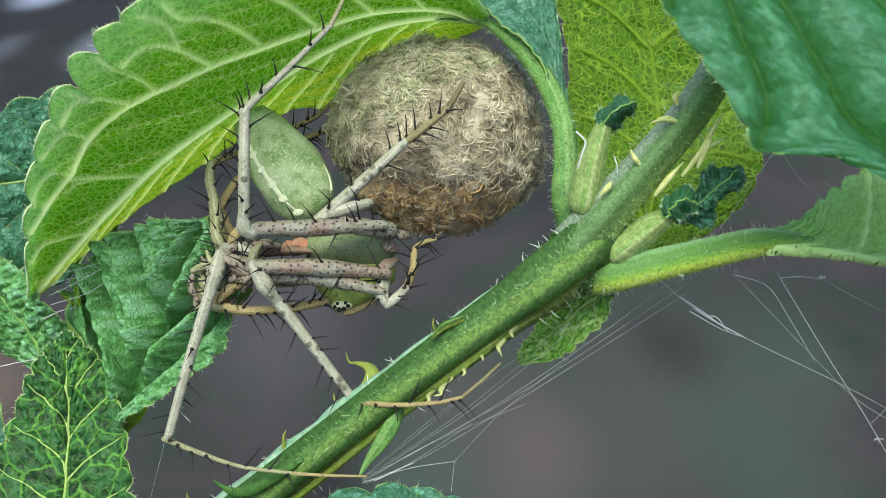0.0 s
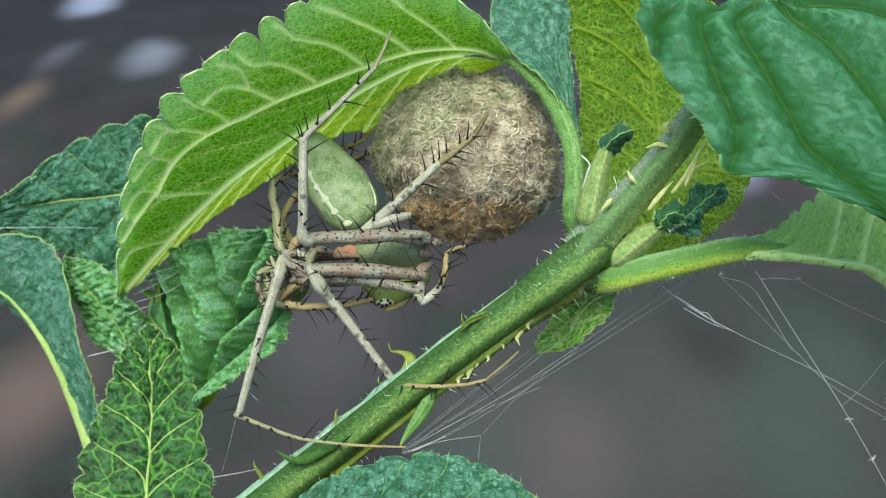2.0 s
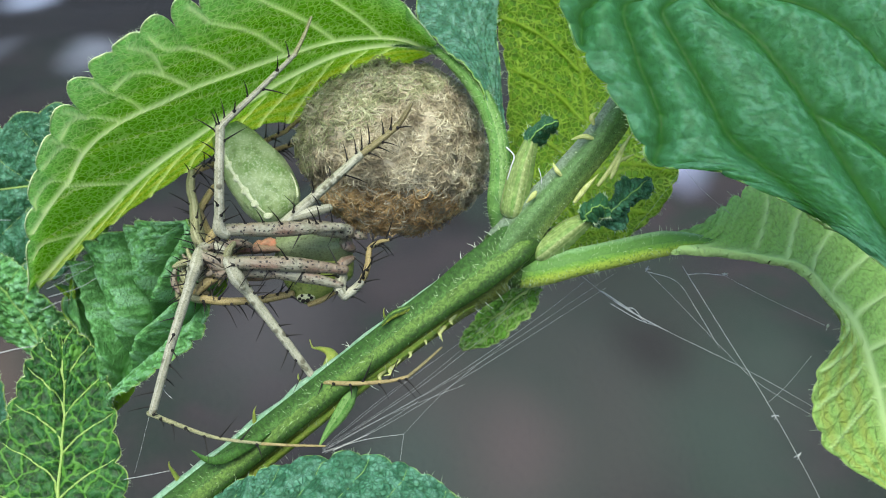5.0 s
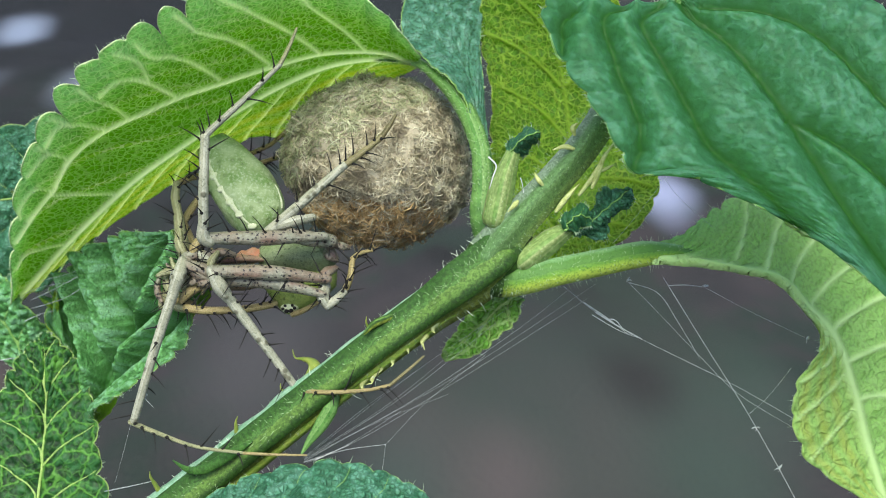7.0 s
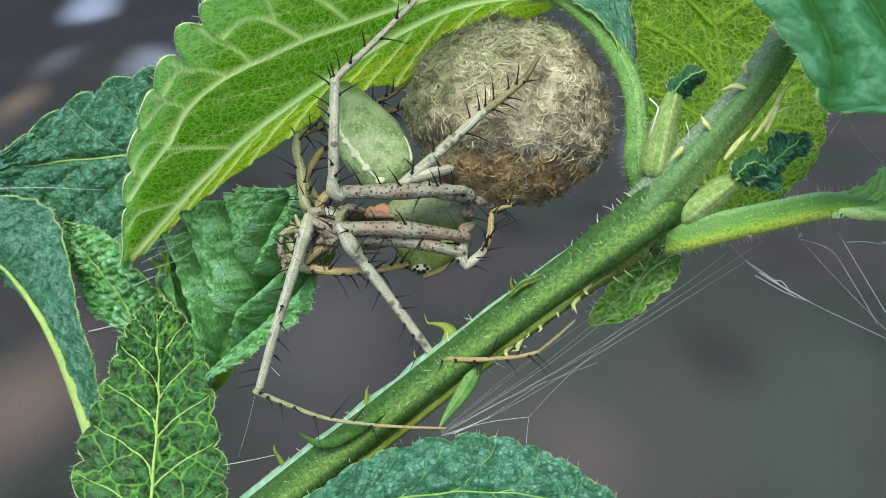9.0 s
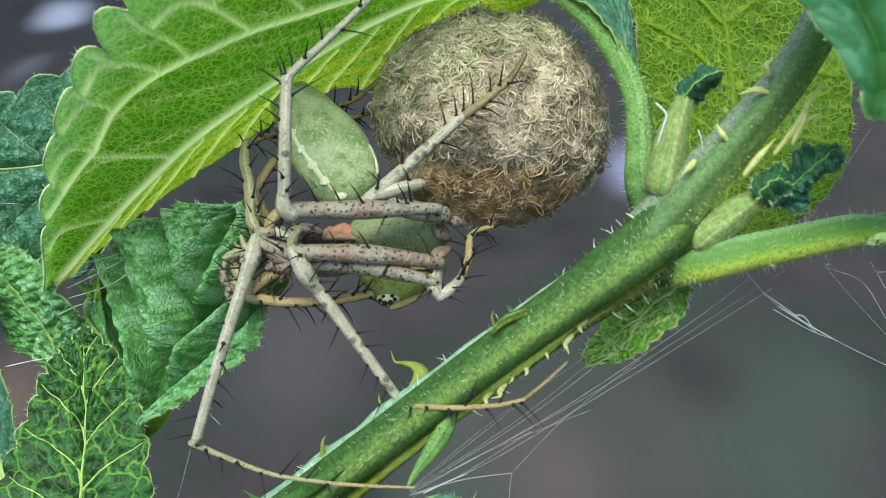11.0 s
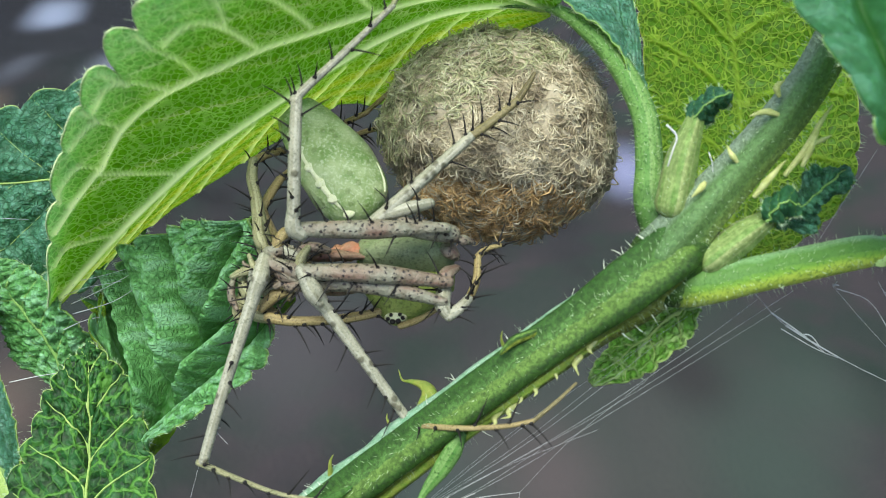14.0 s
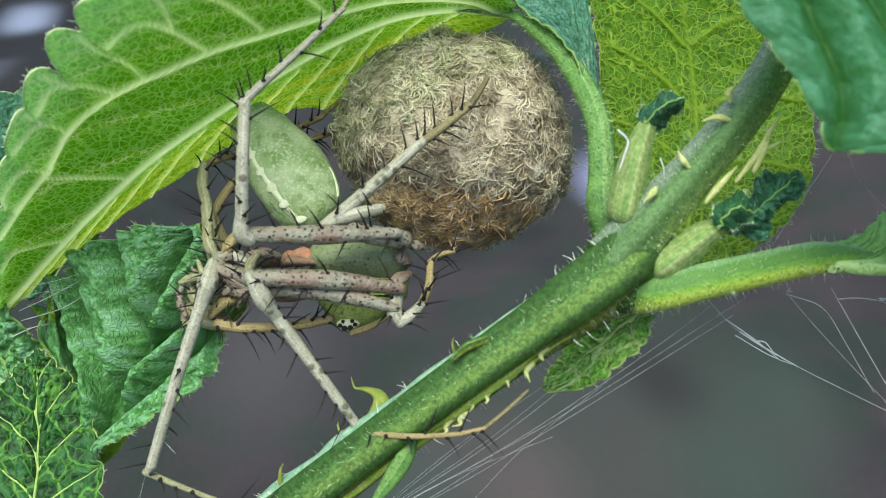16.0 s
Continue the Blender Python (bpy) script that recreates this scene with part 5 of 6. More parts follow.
leaf(shrub, "small curled green leaflet on the bud",
     [(13.3, -8.0, 5.3), (13.9, -9.0, 6.3), (14.7, -9.0, 6.7), (15.9, -8.0, 6.3)],
     [(12.9, -8.0, 5.6), (13.5, -8.0, 7.2), (15.0, -8.0, 7.6), (15.9, -8.0, 6.5)],
     [(13.6, -8.0, 5.1), (14.3, -8.0, 5.4), (15.0, -8.0, 5.6), (15.9, -8.0, 6.1)],
     MATS, sides=4, slant=0.3, teeth=5, tooth=0.12, quilt=0.3, rib=0.14, seed=16, up=(0, -1, 0.5), nu=50, nv=14, wave=0.4, rib_side=1)

# ---------------------------------------------------------------- egg sac
SAC_C = np.array((-7.9, 11.0, 14.6))


def build_sac():
    sac = thing("egg_sac", place(SAC_C), "round fuzzy tan and grey silk egg sac under the leaf", "egg sac")
    rng = random.Random(21)

    def radius(v):
        k = 10.5 * (1 + 0.07 * noise.noise(Vector(v) * 1.6) + 0.05 * noise.noise(Vector(v) * 4.1) + 0.06 * noise.noise(Vector(v) * 9))
        return k * (1 + 0.06 * abs(v[0]) + 0.05 * max(0, v[0])) * (1 - 0.05 * max(0, -v[2] - v[0] * 0.6) - 0.09 / (1 + math.exp((v[2] + 0.38 + 0.25 * v[0]) * 22)))

    g = Geo()
    verts, faces = [], []
    R, S = 40, 64
    for i in range(R + 1):
        th = math.pi * i / R
        for j in range(S):
            ph = 2 * math.pi * j / S
            v = np.array([math.sin(th) * math.cos(ph), math.sin(th) * math.sin(ph), math.cos(th)])
            verts.append(SAC_C + v * radius(v) * (1 + 0.03 * noise.noise(Vector(v) * 9)))
    for i in range(R):
        for j in range(S):
            k = (j + 1) % S
            faces.append((i * S + j, (i + 1) * S + j, (i + 1) * S + k, i * S + k))
    g.add(verts, faces)
    part("sac_wall", g, SAC, sac)
    kinds = [Geo(), Geo(), Geo()]
    for n_ in range(42000):
        v = np.array([rng.gauss(0, 1) for _ in range(3)])
        v /= np.linalg.norm(v)
        if v[1] > 0.6:
            continue
        tuft = noise.noise(Vector(v) * 6.5)
        if tuft < -0.22 and rng.random() < 0.75:
            continue
        t = np.cross(v, np.array(noise.noise_vector(Vector(v) * 4.5)) + [rng.gauss(0, 0.22) for _ in range(3)])
        t /= np.linalg.norm(t)
        b = np.cross(v, t)
        coarse = n_ % 2 == 0
        L, curl, ph = rng.uniform(0.8, 2.3) if coarse else rng.uniform(0.5, 1.4), rng.choice((-1, 1)) * rng.uniform(0.6, 3.0), rng.uniform(0, 6.28)
        p0 = v * radius(v)
        lift = rng.uniform(0.0, 0.14) + 0.55 * max(0, tuft) + (rng.uniform(0.2, 1.0) if rng.random() < 0.07 else 0)
        pts = []
        for k in range(6):
            f = k / 5
            a = curl * f
            q = p0 + (t * math.sin(a) / (curl or 1) + b * (1 - math.cos(a)) / (curl or 1)) * L + v * lift * math.sin(f * 3.0 + 0.1) * (0.6 + 0.5 * math.sin(ph + 5 * f))
            pts.append(SAC_C + q)
        up = v[2] + 0.25 * noise.noise(Vector(v) * 2)
        # Top strands are olive: green bounce off the leaf put into silk colour.
        kind = 1 if up - 0.5 * v[0] > 0.35 else (2 if up < -0.45 - 0.2 * max(0, v[0]) else 0)
        if rng.random() < 0.25:
            kind = 0
        w = rng.uniform(0.045, 0.09) if coarse else rng.uniform(0.025, 0.045)
        tube(kinds[kind], pts, [w, w, w * 0.5], 3, 6)
    for geo, m, lab in zip(kinds, (SILK, SILK_BOUNCE, SILK_TAN), ("cream curled silk", "olive matted silk", "tan silk")):
        part("silk_fuzz", geo, m, sac, lab, "stuff")
    w = Geo()
    for _ in range(130):
        a, b = rng.uniform(-1, 1), rng.uniform(0, 1)
        p = SAC_C + np.array([6.5 + 2 * a, rng.uniform(-3, 2), 8.0 - 2.5 * a * a + a])
        q = p + np.array([rng.uniform(1, 4.5), rng.uniform(-2, 2), rng.uniform(-2, 3.5)])
        tube(w, [p, (p + q) / 2 + np.array([0, rng.uniform(-.6, .6), rng.uniform(-.8, .8)]), q], [0.03, 0.03], 3, 6)
    part("anchor_silk", w, WEB, sac, "loose white silk tying the sac to the leaf", "stuff")


build_sac()

# ---------------------------------------------------------------- spider
spider = thing("green_lynx_spider", place((-16.3, 0.0, 1.8)), "pale green spider with black-spined legs guarding the egg sac", "spider")


def spine(parent, p, q, w=0.1):
    g = Geo()
    m = (np.array(p) * 0.5 + np.array(q) * 0.5) + np.array([0.05, 0, 0.06])
    tube(g, [p, m, q], [w, w * 0.7, 0.012], 5, 6)
    part("spine", g, BLACK, parent)


def build_body():
    a0, a1 = np.array((-28.2, 7.0, 18.4)), np.array((-19.6, 4.5, 6.6))
    ax = (a1 - a0) / 2
    side = np.cross(ax, (0, 1, 0))
    side /= np.linalg.norm(side)
    g = Geo()
    blob(g, (a0 + a1) / 2, (ax, side * 3.5, np.array([0, -2.8, 0.2])), 30, 32, shape=lambda c, p: (max(0.02, 1 - c * c)) ** -0.12 * (1 + 0.3 * c) + 0.04 * math.cos(3 * p) + 0.02 * math.sin(7 * p + 9 * c))
    ab = part("abdomen", g, ABDOMEN, spider, "pale green abdomen with cream bands")
    for off, w in ((0.4, 0.4), (-0.95, 0.14)):
        k = Geo()
        line = []
        for f in np.linspace(-0.55 if off > 0 else 0.5, 0.85, 12):
            r = max(0.02, 1 - f * f) ** 0.38 * (1 + 0.3 * f) + 0.02
            ang = off * 1.25
            line.append((a0 + a1) / 2 + ax * f + side * 3.5 * r * math.sin(-ang) + np.array([0, -2.8, 0.2]) * r * math.cos(ang))
        tube(k, line, [0.1, w, w * 0.8, w, 0.12], 8, 30, flat=0.3, section=lambda q: 1 + 0.2 * math.sin(3 * q))
        part("cream_band", k, WHITE, ab)
        for p_ in line[1::2] if off > 0 else ():
            k = Geo()
            blob(k, p_, ((0.55, 0, 0.16), (0, 0.22, 0), (-0.1, 0, 0.4)), 8, 10, shape=lambda c, q: 1 + 0.15 * math.cos(3 * q))
            part("cream_spot", k, WHITE, ab)
    # head and thorax, face downwards
    h0, h1 = np.array((-15.6, 4.0, 4.9)), np.array((-17.1, 3.0, -3.3))
    hx = (h1 - h0) / 2
    hs = np.cross(hx, (0, 1, 0))
    hs /= np.linalg.norm(hs)
    g = Geo()
    blob(g, (h0 + h1) / 2, (hx, hs * 4.5, np.array([0, -2.7, 0])), 28, 32, shape=lambda c, p: (1 - 0.62 * max(0, c) ** 1.1) * (1 - c * c + 0.08) ** (-0.28 if c < 0 else -0.1) + 0.05 * math.cos(2 * p))
    head = part("cephalothorax", g, CARAPACE, spider, "green wedge-shaped head and thorax")
    tip = h1 - hx * 0.14
    for dx, dz, r in ((-0.62, 0.05, 0.2), (-0.2, -0.2, 0.26), (0.3, -0.15, 0.26), (0.7, 0.15, 0.2), (-0.35, 0.4, 0.18), (0.45, 0.45, 0.18)):
        e = Geo()
        blob(e, tip + np.array([dx, -1.15, dz]), ((r, 0, 0), (0, r, 0), (0, 0, r)), 8, 10)
        part("eye", e, BLACK, head)
    e = Geo()
    blob(e, tip + np.array([0.05, -0.75, 0.15]), ((1.05, 0, 0), (0, 0.5, 0), (0, 0, 0.55)), 10, 14)
    part("eye_patch", e, WHITE, head, "white hairs round the eyes")
    for pts, w in (([(-16.5, 2.0, -3.3), (-15.0, 1.0, -2.8), (-13.3, 0.0, -1.9)], 0.32),):
        k = Geo()
        tube(k, pts, [w, w, w * 0.7], 8, 10)
        part("mouthpart", k, AMBER, head)
    # grey-green plate over the back of the thorax
    g = Geo()
    blob(g, (-16.0, 2.0, 3.3), ((4.4, 0, 0.2), (0, 1.9, 0), (-0.3, 0, 2.0)), 18, 22, shape=lambda c, p: (1 - c * c + 0.05) ** -0.25 * (1 + 0.06 * math.cos(4 * p)))
    part("thorax_plate", g, PLATE, head, "grey-green plate over the thorax")
    g = Geo()
    blob(g, (-21.3, 1.5, 3.3), ((1.5, 0, 0.35), (0, 0.7, 0), (-0.3, 0, 0.7)), 16, 22, shape=lambda c, p: 1 + 0.25 * math.sin(3 * p + 5 * c) + 0.15 * math.sin(7 * p - 9 * c))
    part("waist", g, CORAL, spider, "coral-orange patch at the waist")
    for pts, w in (([(-24.8, 0.0, 2.5), (-22.4, 0.5, 2.9), (-19.2, 1.0, 2.8)], 0.55), ([(-24.7, -0.5, -0.3), (-21.6, -1.0, -0.1), (-18.2, -0.5, 0.2)], 0.6)):
        k = Geo()
        tube(k, pts, [w * 0.5, w, w * 0.4], 10, 18, section=lambda q: 1 + 0.2 * math.sin(3 * q + 1))
        part("hip", k, HIP, spider, "pinkish hip")
    knees = [((-28.5, 0.0, 4.6), 1.9, 0.55, OLIVE), ((-27.2, -1.0, 2.8), 0.4, 0.6, FEMUR), ((-25.7, -1.0, 3.3), 2.6, 0.5, STRAW), ((-27.5, -1.0, 0.9), 1.2, 0.62, OLIVE),
             ((-25.6, -1.5, 0.4), 0.2, 0.6, FEMUR), ((-29.6, 0.0, -0.1), 2.2, 0.55, OLIVE), ((-24.1, -1.0, 3.1), 0.1, 0.5, FEMUR), ((-26.4, -1.0, 4.2), 1.0, 0.5, AMBER),
             ((-30.5, 1.0, -1.8), 1.6, 0.5, OLIVE), ((-23.1, -1.0, 0.5), 2.9, 0.5, FEMUR), ((-27.1, -1.0, -1.1), 0.6, 0.55, AMBER), ((-28.8, 0.0, -2.3), 0.1, 0.5, AMBER),
             ((-24.5, -2.0, 2.0), 1.4, 0.5, OLIVE), ((-26.3, -2.0, 1.6), 2.4, 0.55, FEMUR), ((-28.3, -1.0, 1.7), 0.8, 0.5, STRAW)]
    mess = random.Random(12)
    for _ in range(16):
        p_ = np.array((-26.1, -1.0, 1.3)) + np.array([mess.gauss(0, 1.9), mess.uniform(-1.0, 1.5), mess.gauss(0, 1.8)])
        knees.append((p_, mess.uniform(0, 3.1), mess.uniform(0.25, 0.45), mess.choice([FEMUR, FEMUR, OLIVE_DARK, OLIVE, OLIVE, CORAL])))
    for k, (p_, a, r_, m_) in enumerate(knees):
        g = Geo()
        d_, q_ = np.array([math.cos(a), 0.2, math.sin(a)]), np.array([-math.sin(a), -0.4, math.cos(a)])
        p_ = np.array(p_)
        tube(g, [p_ - d_ * 1.5, p_ - d_ * 0.5 + q_ * 0.35, p_ + d_ * 0.5 + q_ * 0.35, p_ + d_ * 1.5], [r_ * 0.55, r_ * 1.1, r_, r_ * 0.6], 10, 16)
        ob = part("knee", g, m_, spider)
        for i in range(3):
            b = np.array([math.cos(a * 5 + i * 2.1), -0.5, math.sin(a * 5 + i * 2.1)])
            spine(ob, p_ + b * r_ * 0.8, p_ + b * (r_ + 1.5))
    for p_, q_, r_ in (((-13.3, -1.0, 5.2), (-11.3, 1.0, 4.3), 0.8), ((-13.0, -2.0, 0.7), (-11.4, 0.0, 1.8), 0.85), ((-12.8, 1.0, 3.8), (-11.5, 1.0, 2.8), 1.0), ((-11.7, 1.0, 4.4), (-10.2, 2.0, 4.2), 0.7)):
        g = Geo()
        tube(g, [p_, (np.array(p_) + np.array(q_)) / 2 + np.array([0, -0.5, 0]), q_], [r_ * 0.4, r_ * 0.75, r_ * 0.4], 10, 14, section=lambda a: 1 + 0.15 * math.sin(3 * a))
        part("coxa", g, FEMUR, spider)
    g = Geo()
    tube(g, [(-25.9, -2.0, 0.1), (-20.8, -3.0, 0.3), (-16.5, -3.0, -0.2), (-12.4, -2.5, -1.2)], [0.5, 0.7, 0.75, 0.4], 12, 28)
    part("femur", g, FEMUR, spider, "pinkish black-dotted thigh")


build_body()


def build_leg(label, segs, seed, spines=1.0):
    """segs: name, guide points, radii, material. The first segment carries the rest."""
    rng = random.Random(seed)
    root = None
    for name, pts, radii, mat in segs:
        g = Geo()
        radii = [q * 0.9 for q in radii]
        c, d = tube(g, pts, radii, 12, 28)
        ob = part("leg" if root is None else name, g, mat, root or spider, label if root is None else "")
        root = root or ob
        count = {"femur": 7, "tibia": 9, "metatarsus": 8, "patella": 2}.get(name, 0)
        n = len(c)
        for k in range(int(count * spines)):
            i = min(n - 2, int((k + 0.6) / count * n))
            a = np.array([rng.gauss(0, 1), rng.gauss(0, 0.3) - 0.25, rng.gauss(0, 1)])
            a -= d[i] * (a @ d[i])
            a /= np.linalg.norm(a) + 1e-9
            r = np.interp(i / (n - 1), np.linspace(0, 1, len(radii)), radii)
            base = c[i] + a * r * 0.9
            spine(root, base, base + (a * 0.9 + d[i] * 0.5) * rng.uniform(1.5, 2.9))
            dot = Geo()
            blob(dot, c[i] + a * r * 0.9, ((0.2, 0, 0), (0, 0.2, 0), (0, 0, 0.2)), 6, 8)
            part("spine_base", dot, BLACK, root)


build_leg("straw-coloured leg reaching up along the leaf", [
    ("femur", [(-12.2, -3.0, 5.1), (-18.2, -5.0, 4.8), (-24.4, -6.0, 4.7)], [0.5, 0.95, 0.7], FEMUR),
    ("patella", [(-24.1, -6.0, 4.3), (-24.7, -6.5, 4.8), (-24.6, -7.0, 6.3)], [0.75, 0.8, 0.62], STRAW),
    ("tibia", [(-24.6, -7.0, 5.9), (-24.4, -8.0, 10.6), (-24.3, -8.0, 15.2)], [0.62, 0.6, 0.55], STRAW),
    ("metatarsus", [(-24.5, -8.0, 15.0), (-23.6, -8.0, 16.0), (-20.4, -8.0, 19.0), (-16.5, -8.0, 22.8)], [0.5, 0.42, 0.36, 0.28], STRAW),
    ("tarsus", [(-16.6, -8.0, 22.7), (-15.6, -8.0, 24.7), (-14.8, -8.0, 26.7)], [0.27, 0.24, 0.16], OLIVE)], 31)
build_leg("straw-coloured leg resting on the egg sac", [
    ("femur", [(-11.8, -1.0, 4.7), (-14.1, -3.0, 4.9), (-16.0, -4.0, 5.2)], [0.9, 0.95, 0.85], FEMUR),
    ("patella", [(-13.6, -3.0, 7.2), (-15.3, -4.0, 6.7), (-17.4, -4.0, 6.1)], [0.5, 0.68, 0.6], STRAW),
    ("tibia", [(-18.4, -4.0, 5.4), (-14.1, -4.0, 9.2), (-10.1, -3.0, 13.0)], [0.68, 0.6, 0.5], STRAW),
    ("metatarsus", [(-10.1, -3.0, 13.0), (-8.4, -3.0, 14.2), (-6.2, -2.5, 16.1)], [0.5, 0.42, 0.38], OLIVE_TIP),
    ("tarsus", [(-6.2, -2.5, 16.1), (-5.4, -2.0, 17.4), (-4.7, -2.0, 18.6)], [0.36, 0.32, 0.2], OLIVE_DARK)], 32)
build_leg("long pale leg stepping down onto the stem", [
    ("femur", [(-12.0, -2.0, 0.5), (-17.8, -4.0, 1.1), (-24.1, -4.0, 1.3)], [0.55, 0.95, 0.75], FEMUR),
    ("patella", [(-24.4, -4.0, 1.5), (-23.4, -4.0, -0.4), (-22.3, -3.0, -2.0)], [0.65, 0.95, 0.62], STRAW),
    ("tibia", [(-22.4, -3.0, -1.9), (-18.9, -2.0, -6.7), (-15.3, -1.0, -11.7)], [0.66, 0.56, 0.46], STRAW),
    ("metatarsus", [(-15.3, -1.5, -11.7), (-11.1, -4.6, -11.6), (-7.3, -5.6, -11.3), (-5.0, -5.8, -10.8)], [0.32, 0.27, 0.23, 0.2], AMBER),
    ("tarsus", [(-5.0, -5.8, -10.8), (-3.2, -5.8, -9.3), (-1.5, -5.0, -7.8)], [0.2, 0.19, 0.12], OLIVE_TIP)], 33)
build_leg("long pale leg stretched down with its foot on the stem", [
    ("femur", [(-20.3, 0.0, 0.5), (-24.4, -2.0, 1.2), (-27.9, -2.0, 2.1)], [0.9, 0.95, 0.8], FEMUR),
    ("patella", [(-28.0, -2.0, 2.6), (-28.1, -3.0, 0.9), (-28.7, -3.0, -0.8)], [0.6, 0.9, 0.65], STRAW),
    ("tibia", [(-28.6, -3.0, -0.6), (-30.8, -3.0, -7.7), (-32.9, -2.4, -14.8)], [0.66, 0.58, 0.5], STRAW),
    ("metatarsus", [(-33.3, -2.4, -14.9), (-30.6, -2.4, -16.0), (-26.2, -2.0, -17.6), (-21.0, -2.0, -18.3)], [0.34, 0.28, 0.22, 0.2], OLIVE),
    ("tarsus", [(-21.1, -2.0, -18.3), (-17.7, -2.5, -18.4), (-14.1, -3.0, -18.4)], [0.2, 0.18, 0.12], AMBER)], 34)
build_leg("amber hind leg bent up behind the body", [
    ("femur", [(-28.3, 1.0, 2.5), (-29.0, 1.0, 5.3), (-29.7, 2.0, 8.3)], [0.9, 0.8, 0.6], OLIVE),
    ("patella", [(-29.7, 2.0, 8.3), (-30.3, 3.0, 10.1), (-30.4, 4.0, 11.9)], [0.55, 0.6, 0.5], OLIVE),
    ("tibia", [(-30.5, 4.0, 11.8), (-29.4, 6.0, 12.8), (-27.7, 8.0, 13.6)], [0.45, 0.42, 0.4], AMBER),
    ("metatarsus", [(-27.7, 8.0, 13.6), (-24.0, 12.0, 16.4), (-20.8, 12.0, 17.9)], [0.38, 0.36, 0.3], AMBER),
    ("tarsus", [(-21.0, 12.0, 17.8), (-19.3, 12.0, 19.3), (-17.5, 11.0, 20.8)], [0.3, 0.28, 0.15], AMBER)], 35)
build_leg("amber hind leg folded beside the abdomen", [
    ("femur", [(-28.0, 3.0, 3.9), (-29.1, 4.0, 6.0), (-29.6, 4.0, 7.4)], [0.8, 0.65, 0.5], AMBER),
    ("patella", [(-29.6, 4.0, 7.3), (-29.0, 5.0, 8.9), (-28.3, 6.0, 10.4)], [0.5, 0.5, 0.45], AMBER),
    ("tibia", [(-28.3, 6.0, 10.4), (-25.8, 10.0, 13.4), (-22.5, 12.0, 15.4)], [0.42, 0.4, 0.36], AMBER),
    ("metatarsus", [(-22.5, 12.0, 15.4), (-20.8, 12.0, 16.0), (-18.4, 11.0, 16.4)], [0.36, 0.32, 0.2], AMBER)], 36)
build_leg("amber front leg folded under the body", [
    ("femur", [(-30.3, 1.0, -1.0), (-29.0, 0.0, -2.3), (-27.5, -1.0, -2.7)], [0.8, 0.75, 0.5], OLIVE),
    ("tibia", [(-27.8, -1.0, -2.6), (-25.5, -1.0, -2.9), (-22.2, 0.0, -2.8)], [0.55, 0.5, 0.45], AMBER),
    ("metatarsus", [(-22.3, 0.0, -2.8), (-20.4, 1.0, -2.5), (-18.5, 2.0, -2.1)], [0.5, 0.5, 0.45], AMBER)], 37)
build_leg("amber feeler leg curled before the face", [
    ("femur", [(-12.5, -1.0, -0.2), (-12.6, -2.0, -1.4), (-12.1, -2.0, -2.3)], [0.75, 0.8, 0.6], STRAW),
    ("patella", [(-12.1, -2.0, -2.4), (-11.1, -2.0, -1.7), (-10.3, -1.0, -0.8)], [0.6, 0.55, 0.45], STRAW),
    ("tibia", [(-10.3, -1.0, -0.8), (-9.7, -1.0, 0.8), (-9.6, 0.0, 2.8)], [0.42, 0.4, 0.36], AMBER),
    ("metatarsus", [(-9.6, 0.0, 2.8), (-8.9, 1.0, 3.5), (-7.3, 2.0, 4.0)], [0.36, 0.3, 0.2], AMBER)], 38)

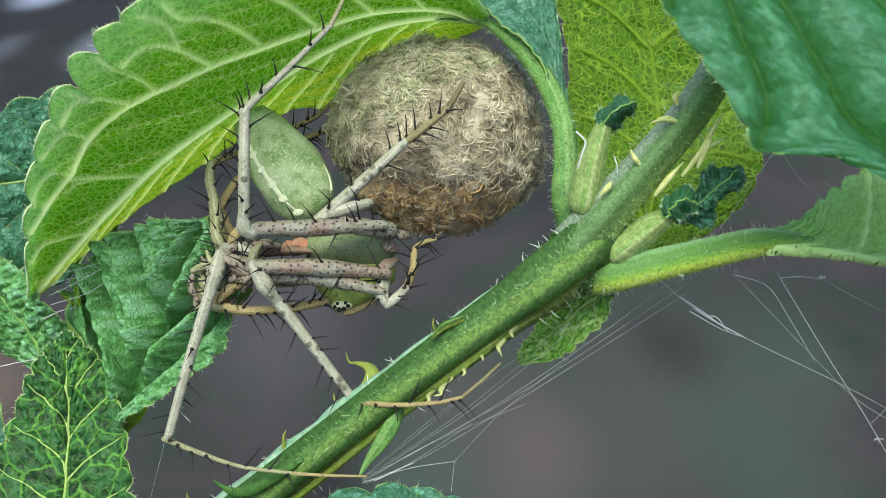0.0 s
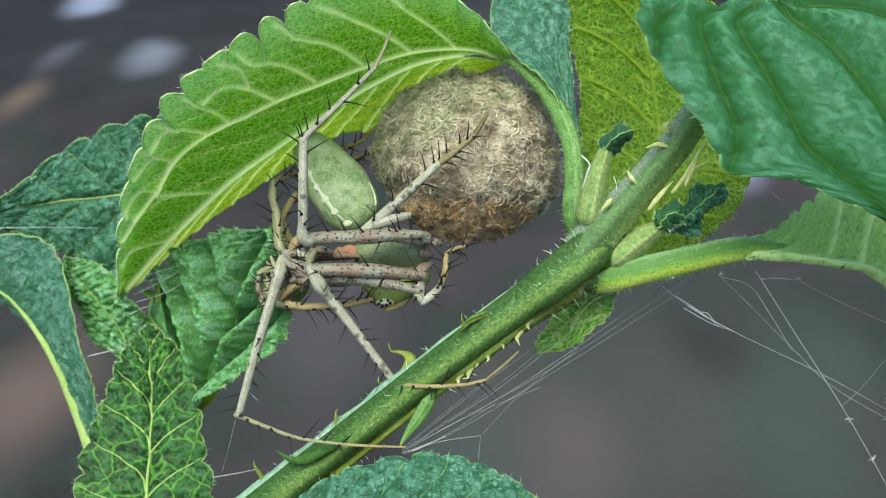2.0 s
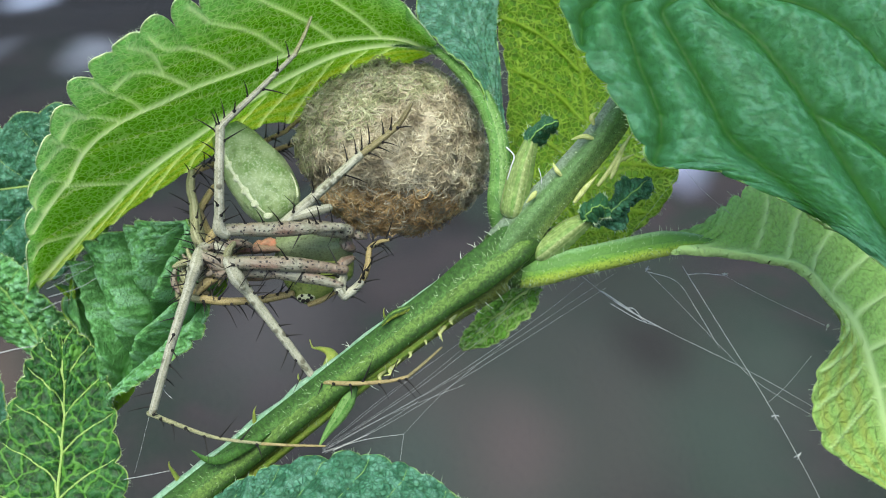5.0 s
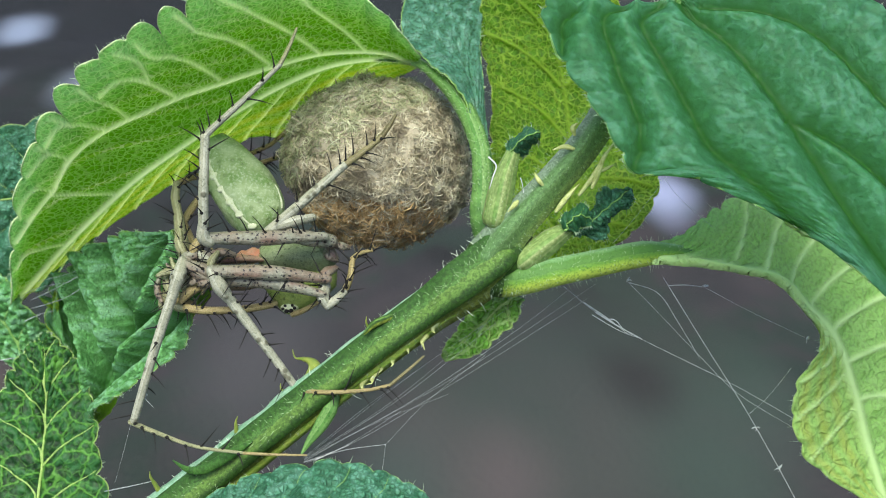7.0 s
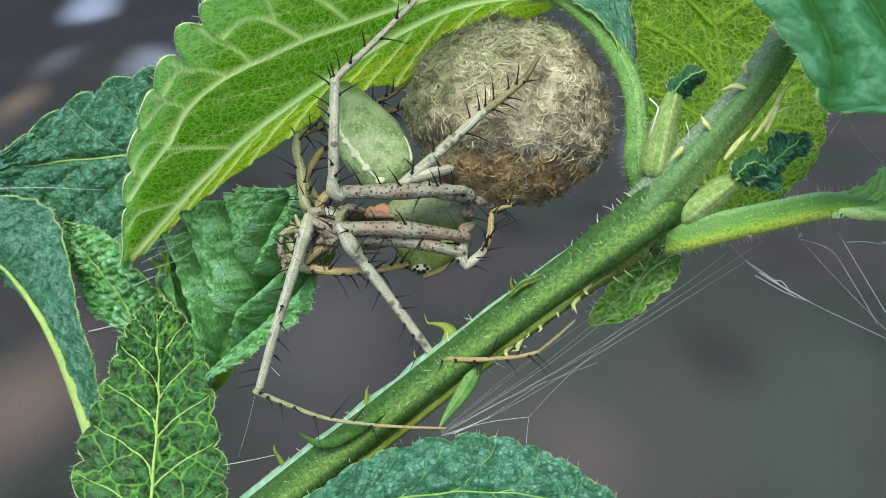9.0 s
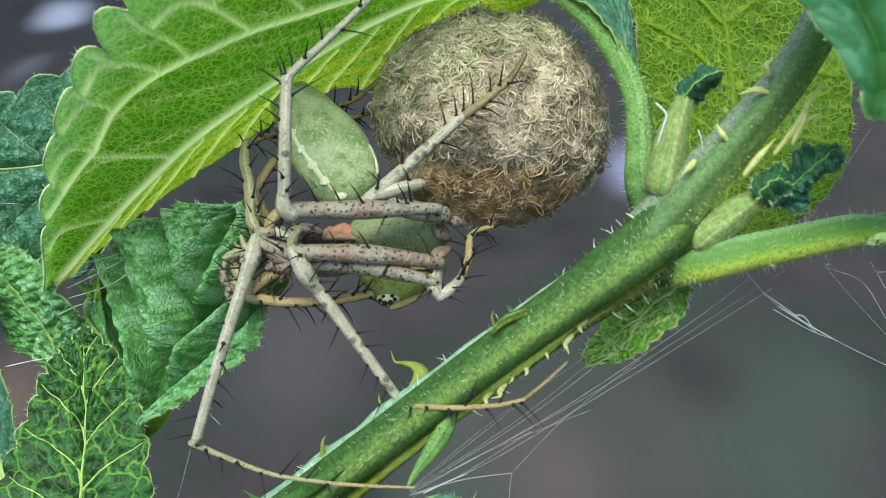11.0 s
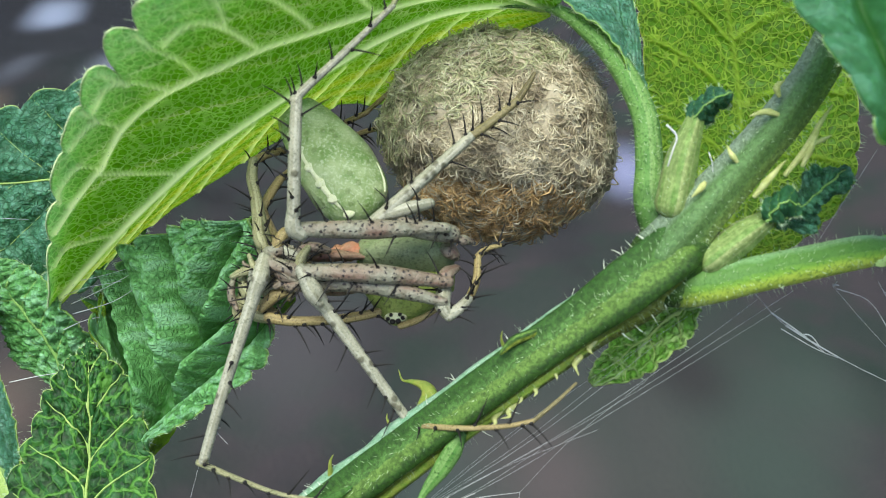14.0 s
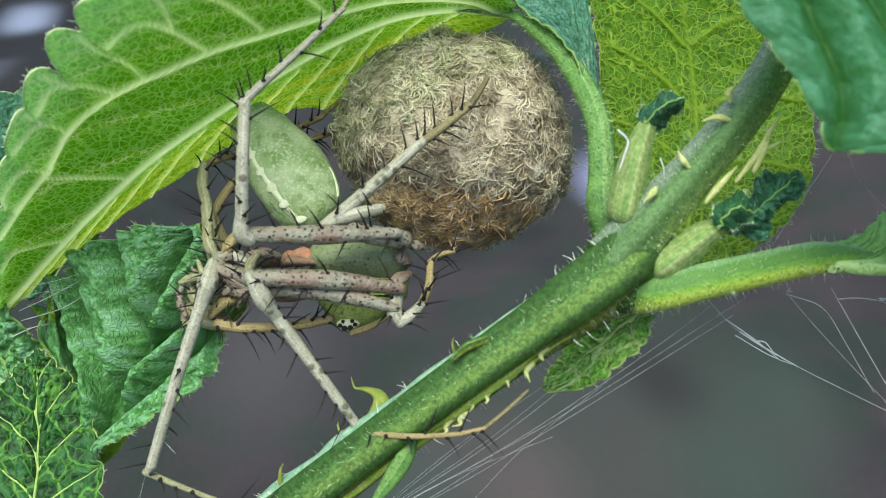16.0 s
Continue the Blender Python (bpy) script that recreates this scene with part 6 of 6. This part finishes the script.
# ---------------------------------------------------------------- web
web = thing("spider_web", place((13.7, -4.0, -0.8)), "loose white silk threads strung below the leaf stalk", "web")
STRANDS = [
    ([(5.3, -9.0, 12.8), (6.1, -9.0, 11.9), (5.8, -9.0, 10.8), (5.4, -8.8, 9.5)], 0.12), ([(8.6, -9.0, 10.6), (8.8, -9.2, 9.8), (8.9, -9.0, 9.0)], 0.06),
    ([(-14.6, -1.0, -19.2), (-2.2, 0.0, -12.4), (8.7, -1.0, -5.0), (13.9, -2.5, -0.9)], 0.026), ([(-14.6, -1.0, -19.1), (-4.0, 0.0, -12.4), (7.6, -1.0, -3.2)], 0.026), ([(-14.5, -1.0, -19.3), (-8.4, 0.0, -16.9), (3.5, 0.5, -9.8), (16.5, 0.0, -1.6)], 0.024),
    ([(-13.5, -1.0, -19.2), (-11.5, -0.6, -18.3), (-9.8, -0.4, -17.6)], 0.06), ([(-14.4, -1.0, -19.5), (-10.0, 0.2, -17.6), (-4.2, 0.5, -14.0)], 0.024),
    ([(16.3, 2.0, -2.0), (19.0, 3.0, -3.7), (21.6, 4.0, -5.6)], 0.09), ([(19.2, 3.0, -3.9), (20.0, 3.0, -4.0), (20.8, 3.2, -4.9)], 0.08),
    ([(-50.6, 13.0, -2.4), (-46.3, 12.0, -1.2), (-43.6, 12.0, 0.4)], 0.05), ([(-50.8, 13.0, -1.4), (-48.0, 12.0, -0.3), (-44.2, 12.0, 1.7)], 0.05), ([(-51.5, 13.0, -4.0), (-49.5, 13.0, -3.1), (-47.8, 13.0, -2.7)], 0.05),
    ([(13.6, -3.0, -0.4), (17.8, 3.0, -3.1), (23.2, 4.0, -6.2), (33.8, 4.0, -11.5), (44.1, 5.0, -17.4)], 0.035),
    ([(17.8, 3.0, -3.1), (20.0, 3.0, -4.5), (23.2, 4.0, -6.2)], 0.11), ([(17.4, 3.0, -3.4), (20.3, 3.0, -5.1), (22.7, 4.0, -6.0)], 0.06),
    ([(24.9, 0.0, 0.7), (30.5, 3.0, -7.5), (35.1, 4.0, -14.7), (39.9, 5.0, -23.2), (42.0, 5.0, -27.7)], 0.04),
    ([(20.7, -1.0, 0.3), (24.6, 2.0, -3.1), (29.8, 3.0, -8.4), (34.4, 4.0, -12.7), (43.5, 5.0, -18.0)], 0.03),
    ([(21.0, -1.0, 0.1), (24.5, 1.0, -1.0), (26.8, 2.0, -4.1), (29.5, 3.0, -8.4)], 0.04),
    ([(25.5, 0.0, -0.2), (27.6, 1.0, -0.1), (29.9, 2.0, -0.3)], 0.06), ([(29.9, 2.0, -0.3), (35.0, 3.0, -2.9), (42.4, 5.0, -6.2)], 0.03),
    ([(35.1, 4.0, -14.7), (37.6, 5.0, -12.8), (40.4, 5.0, -9.5)], 0.03),
    ([(-14.7, -1.0, -19.0), (-2.5, 0.0, -9.6), (9.0, -2.0, -1.8)], 0.022), ([(-14.7, -1.0, -19.1), (0.7, 0.0, -10.9), (17.1, -2.0, -0.1)], 0.022),
    ([(-14.6, -1.0, -19.3), (-7.7, 0.0, -15.6), (1.0, 1.0, -12.2)], 0.022), ([(-14.7, -1.0, -18.9), (-8.3, 0.0, -13.7), (-2.5, 1.0, -9.6)], 0.022),
    ([(-14.7, -1.0, -19.4), (-10.3, 0.0, -18.2), (-5.9, 1.0, -17.7)], 0.045), ([(-14.7, -1.0, -19.0), (-5.1, 1.0, -12.9), (5.9, 0.0, -3.9)], 0.02),
    ([(-5.9, 1.0, -17.7), (-6.1, 1.0, -19.3), (-6.2, 0.0, -20.4)], 0.03), ([(-5.9, 1.0, -17.7), (-1.2, 1.0, -12.9), (5.3, 1.0, -7.8)], 0.02),
    ([(-57.4, 14.0, -9.4), (-54.7, 14.0, -8.8), (-52.3, 15.0, -8.4)], 0.07), ([(-67.6, 10.0, 7.2), (-60.9, 10.0, 7.2), (-55.0, 12.0, 7.1)], 0.045),
    ([(-52.4, 13.0, 0.6), (-48.3, 12.0, 1.2), (-44.6, 12.0, 2.2)], 0.045), ([(-52.1, 13.0, -0.8), (-49.1, 12.0, 0.2), (-45.3, 12.0, 0.9)], 0.04),
    ([(-39.7, 9.0, -24.1), (-35.6, 6.0, -23.0), (-32.3, 4.0, -22.1)], 0.06), ([(-33.4, -2.0, -15.3), (-34.1, -2.0, -18.2), (-35.6, 0.0, -21.8)], 0.02),
    ([(-32.3, -2.0, -11.8), (-31.7, -2.0, -12.6), (-30.9, -2.0, -13.4)], 0.04), ([(18.7, -4.0, 4.1), (21.9, 0.0, 7.4), (26.6, 4.0, 12.9)], 0.025),
    ([(22.5, -10.0, 11.4), (25.6, -6.0, 8.8), (29.6, -4.0, 5.8)], 0.025)]
for pts_, w_ in STRANDS:
    g_ = Geo()
    tube(g_, pts_, [w_ * (0.5 if w_ < 0.035 else 0.85), w_ * 0.5], 5, 14)
    part("thread", g_, WEB, web)
rng_ = random.Random(77)
g_ = Geo()
for p_ in ((29.9, 2.0, -0.3), (42.2, 5.0, -6.2), (35.9, 4.0, -16.2), (38.7, 5.0, -20.9), (20.7, -1.0, 0.3), (-32.0, -2.0, -12.2)):
    for _ in range(7):
        q_ = np.array(p_) + np.array([rng_.gauss(0, 0.22) for _ in range(3)])
        tube(g_, [np.array(p_), (np.array(p_) + q_) / 2 + 0.1, q_], [0.04, 0.06, 0.02], 4, 6)
part("silk_knots", g_, WEB, web, "small white silk knots", "stuff")


def motions():
    """Nothing but the camera moves: spider, sac and shoot keep still."""


motions()
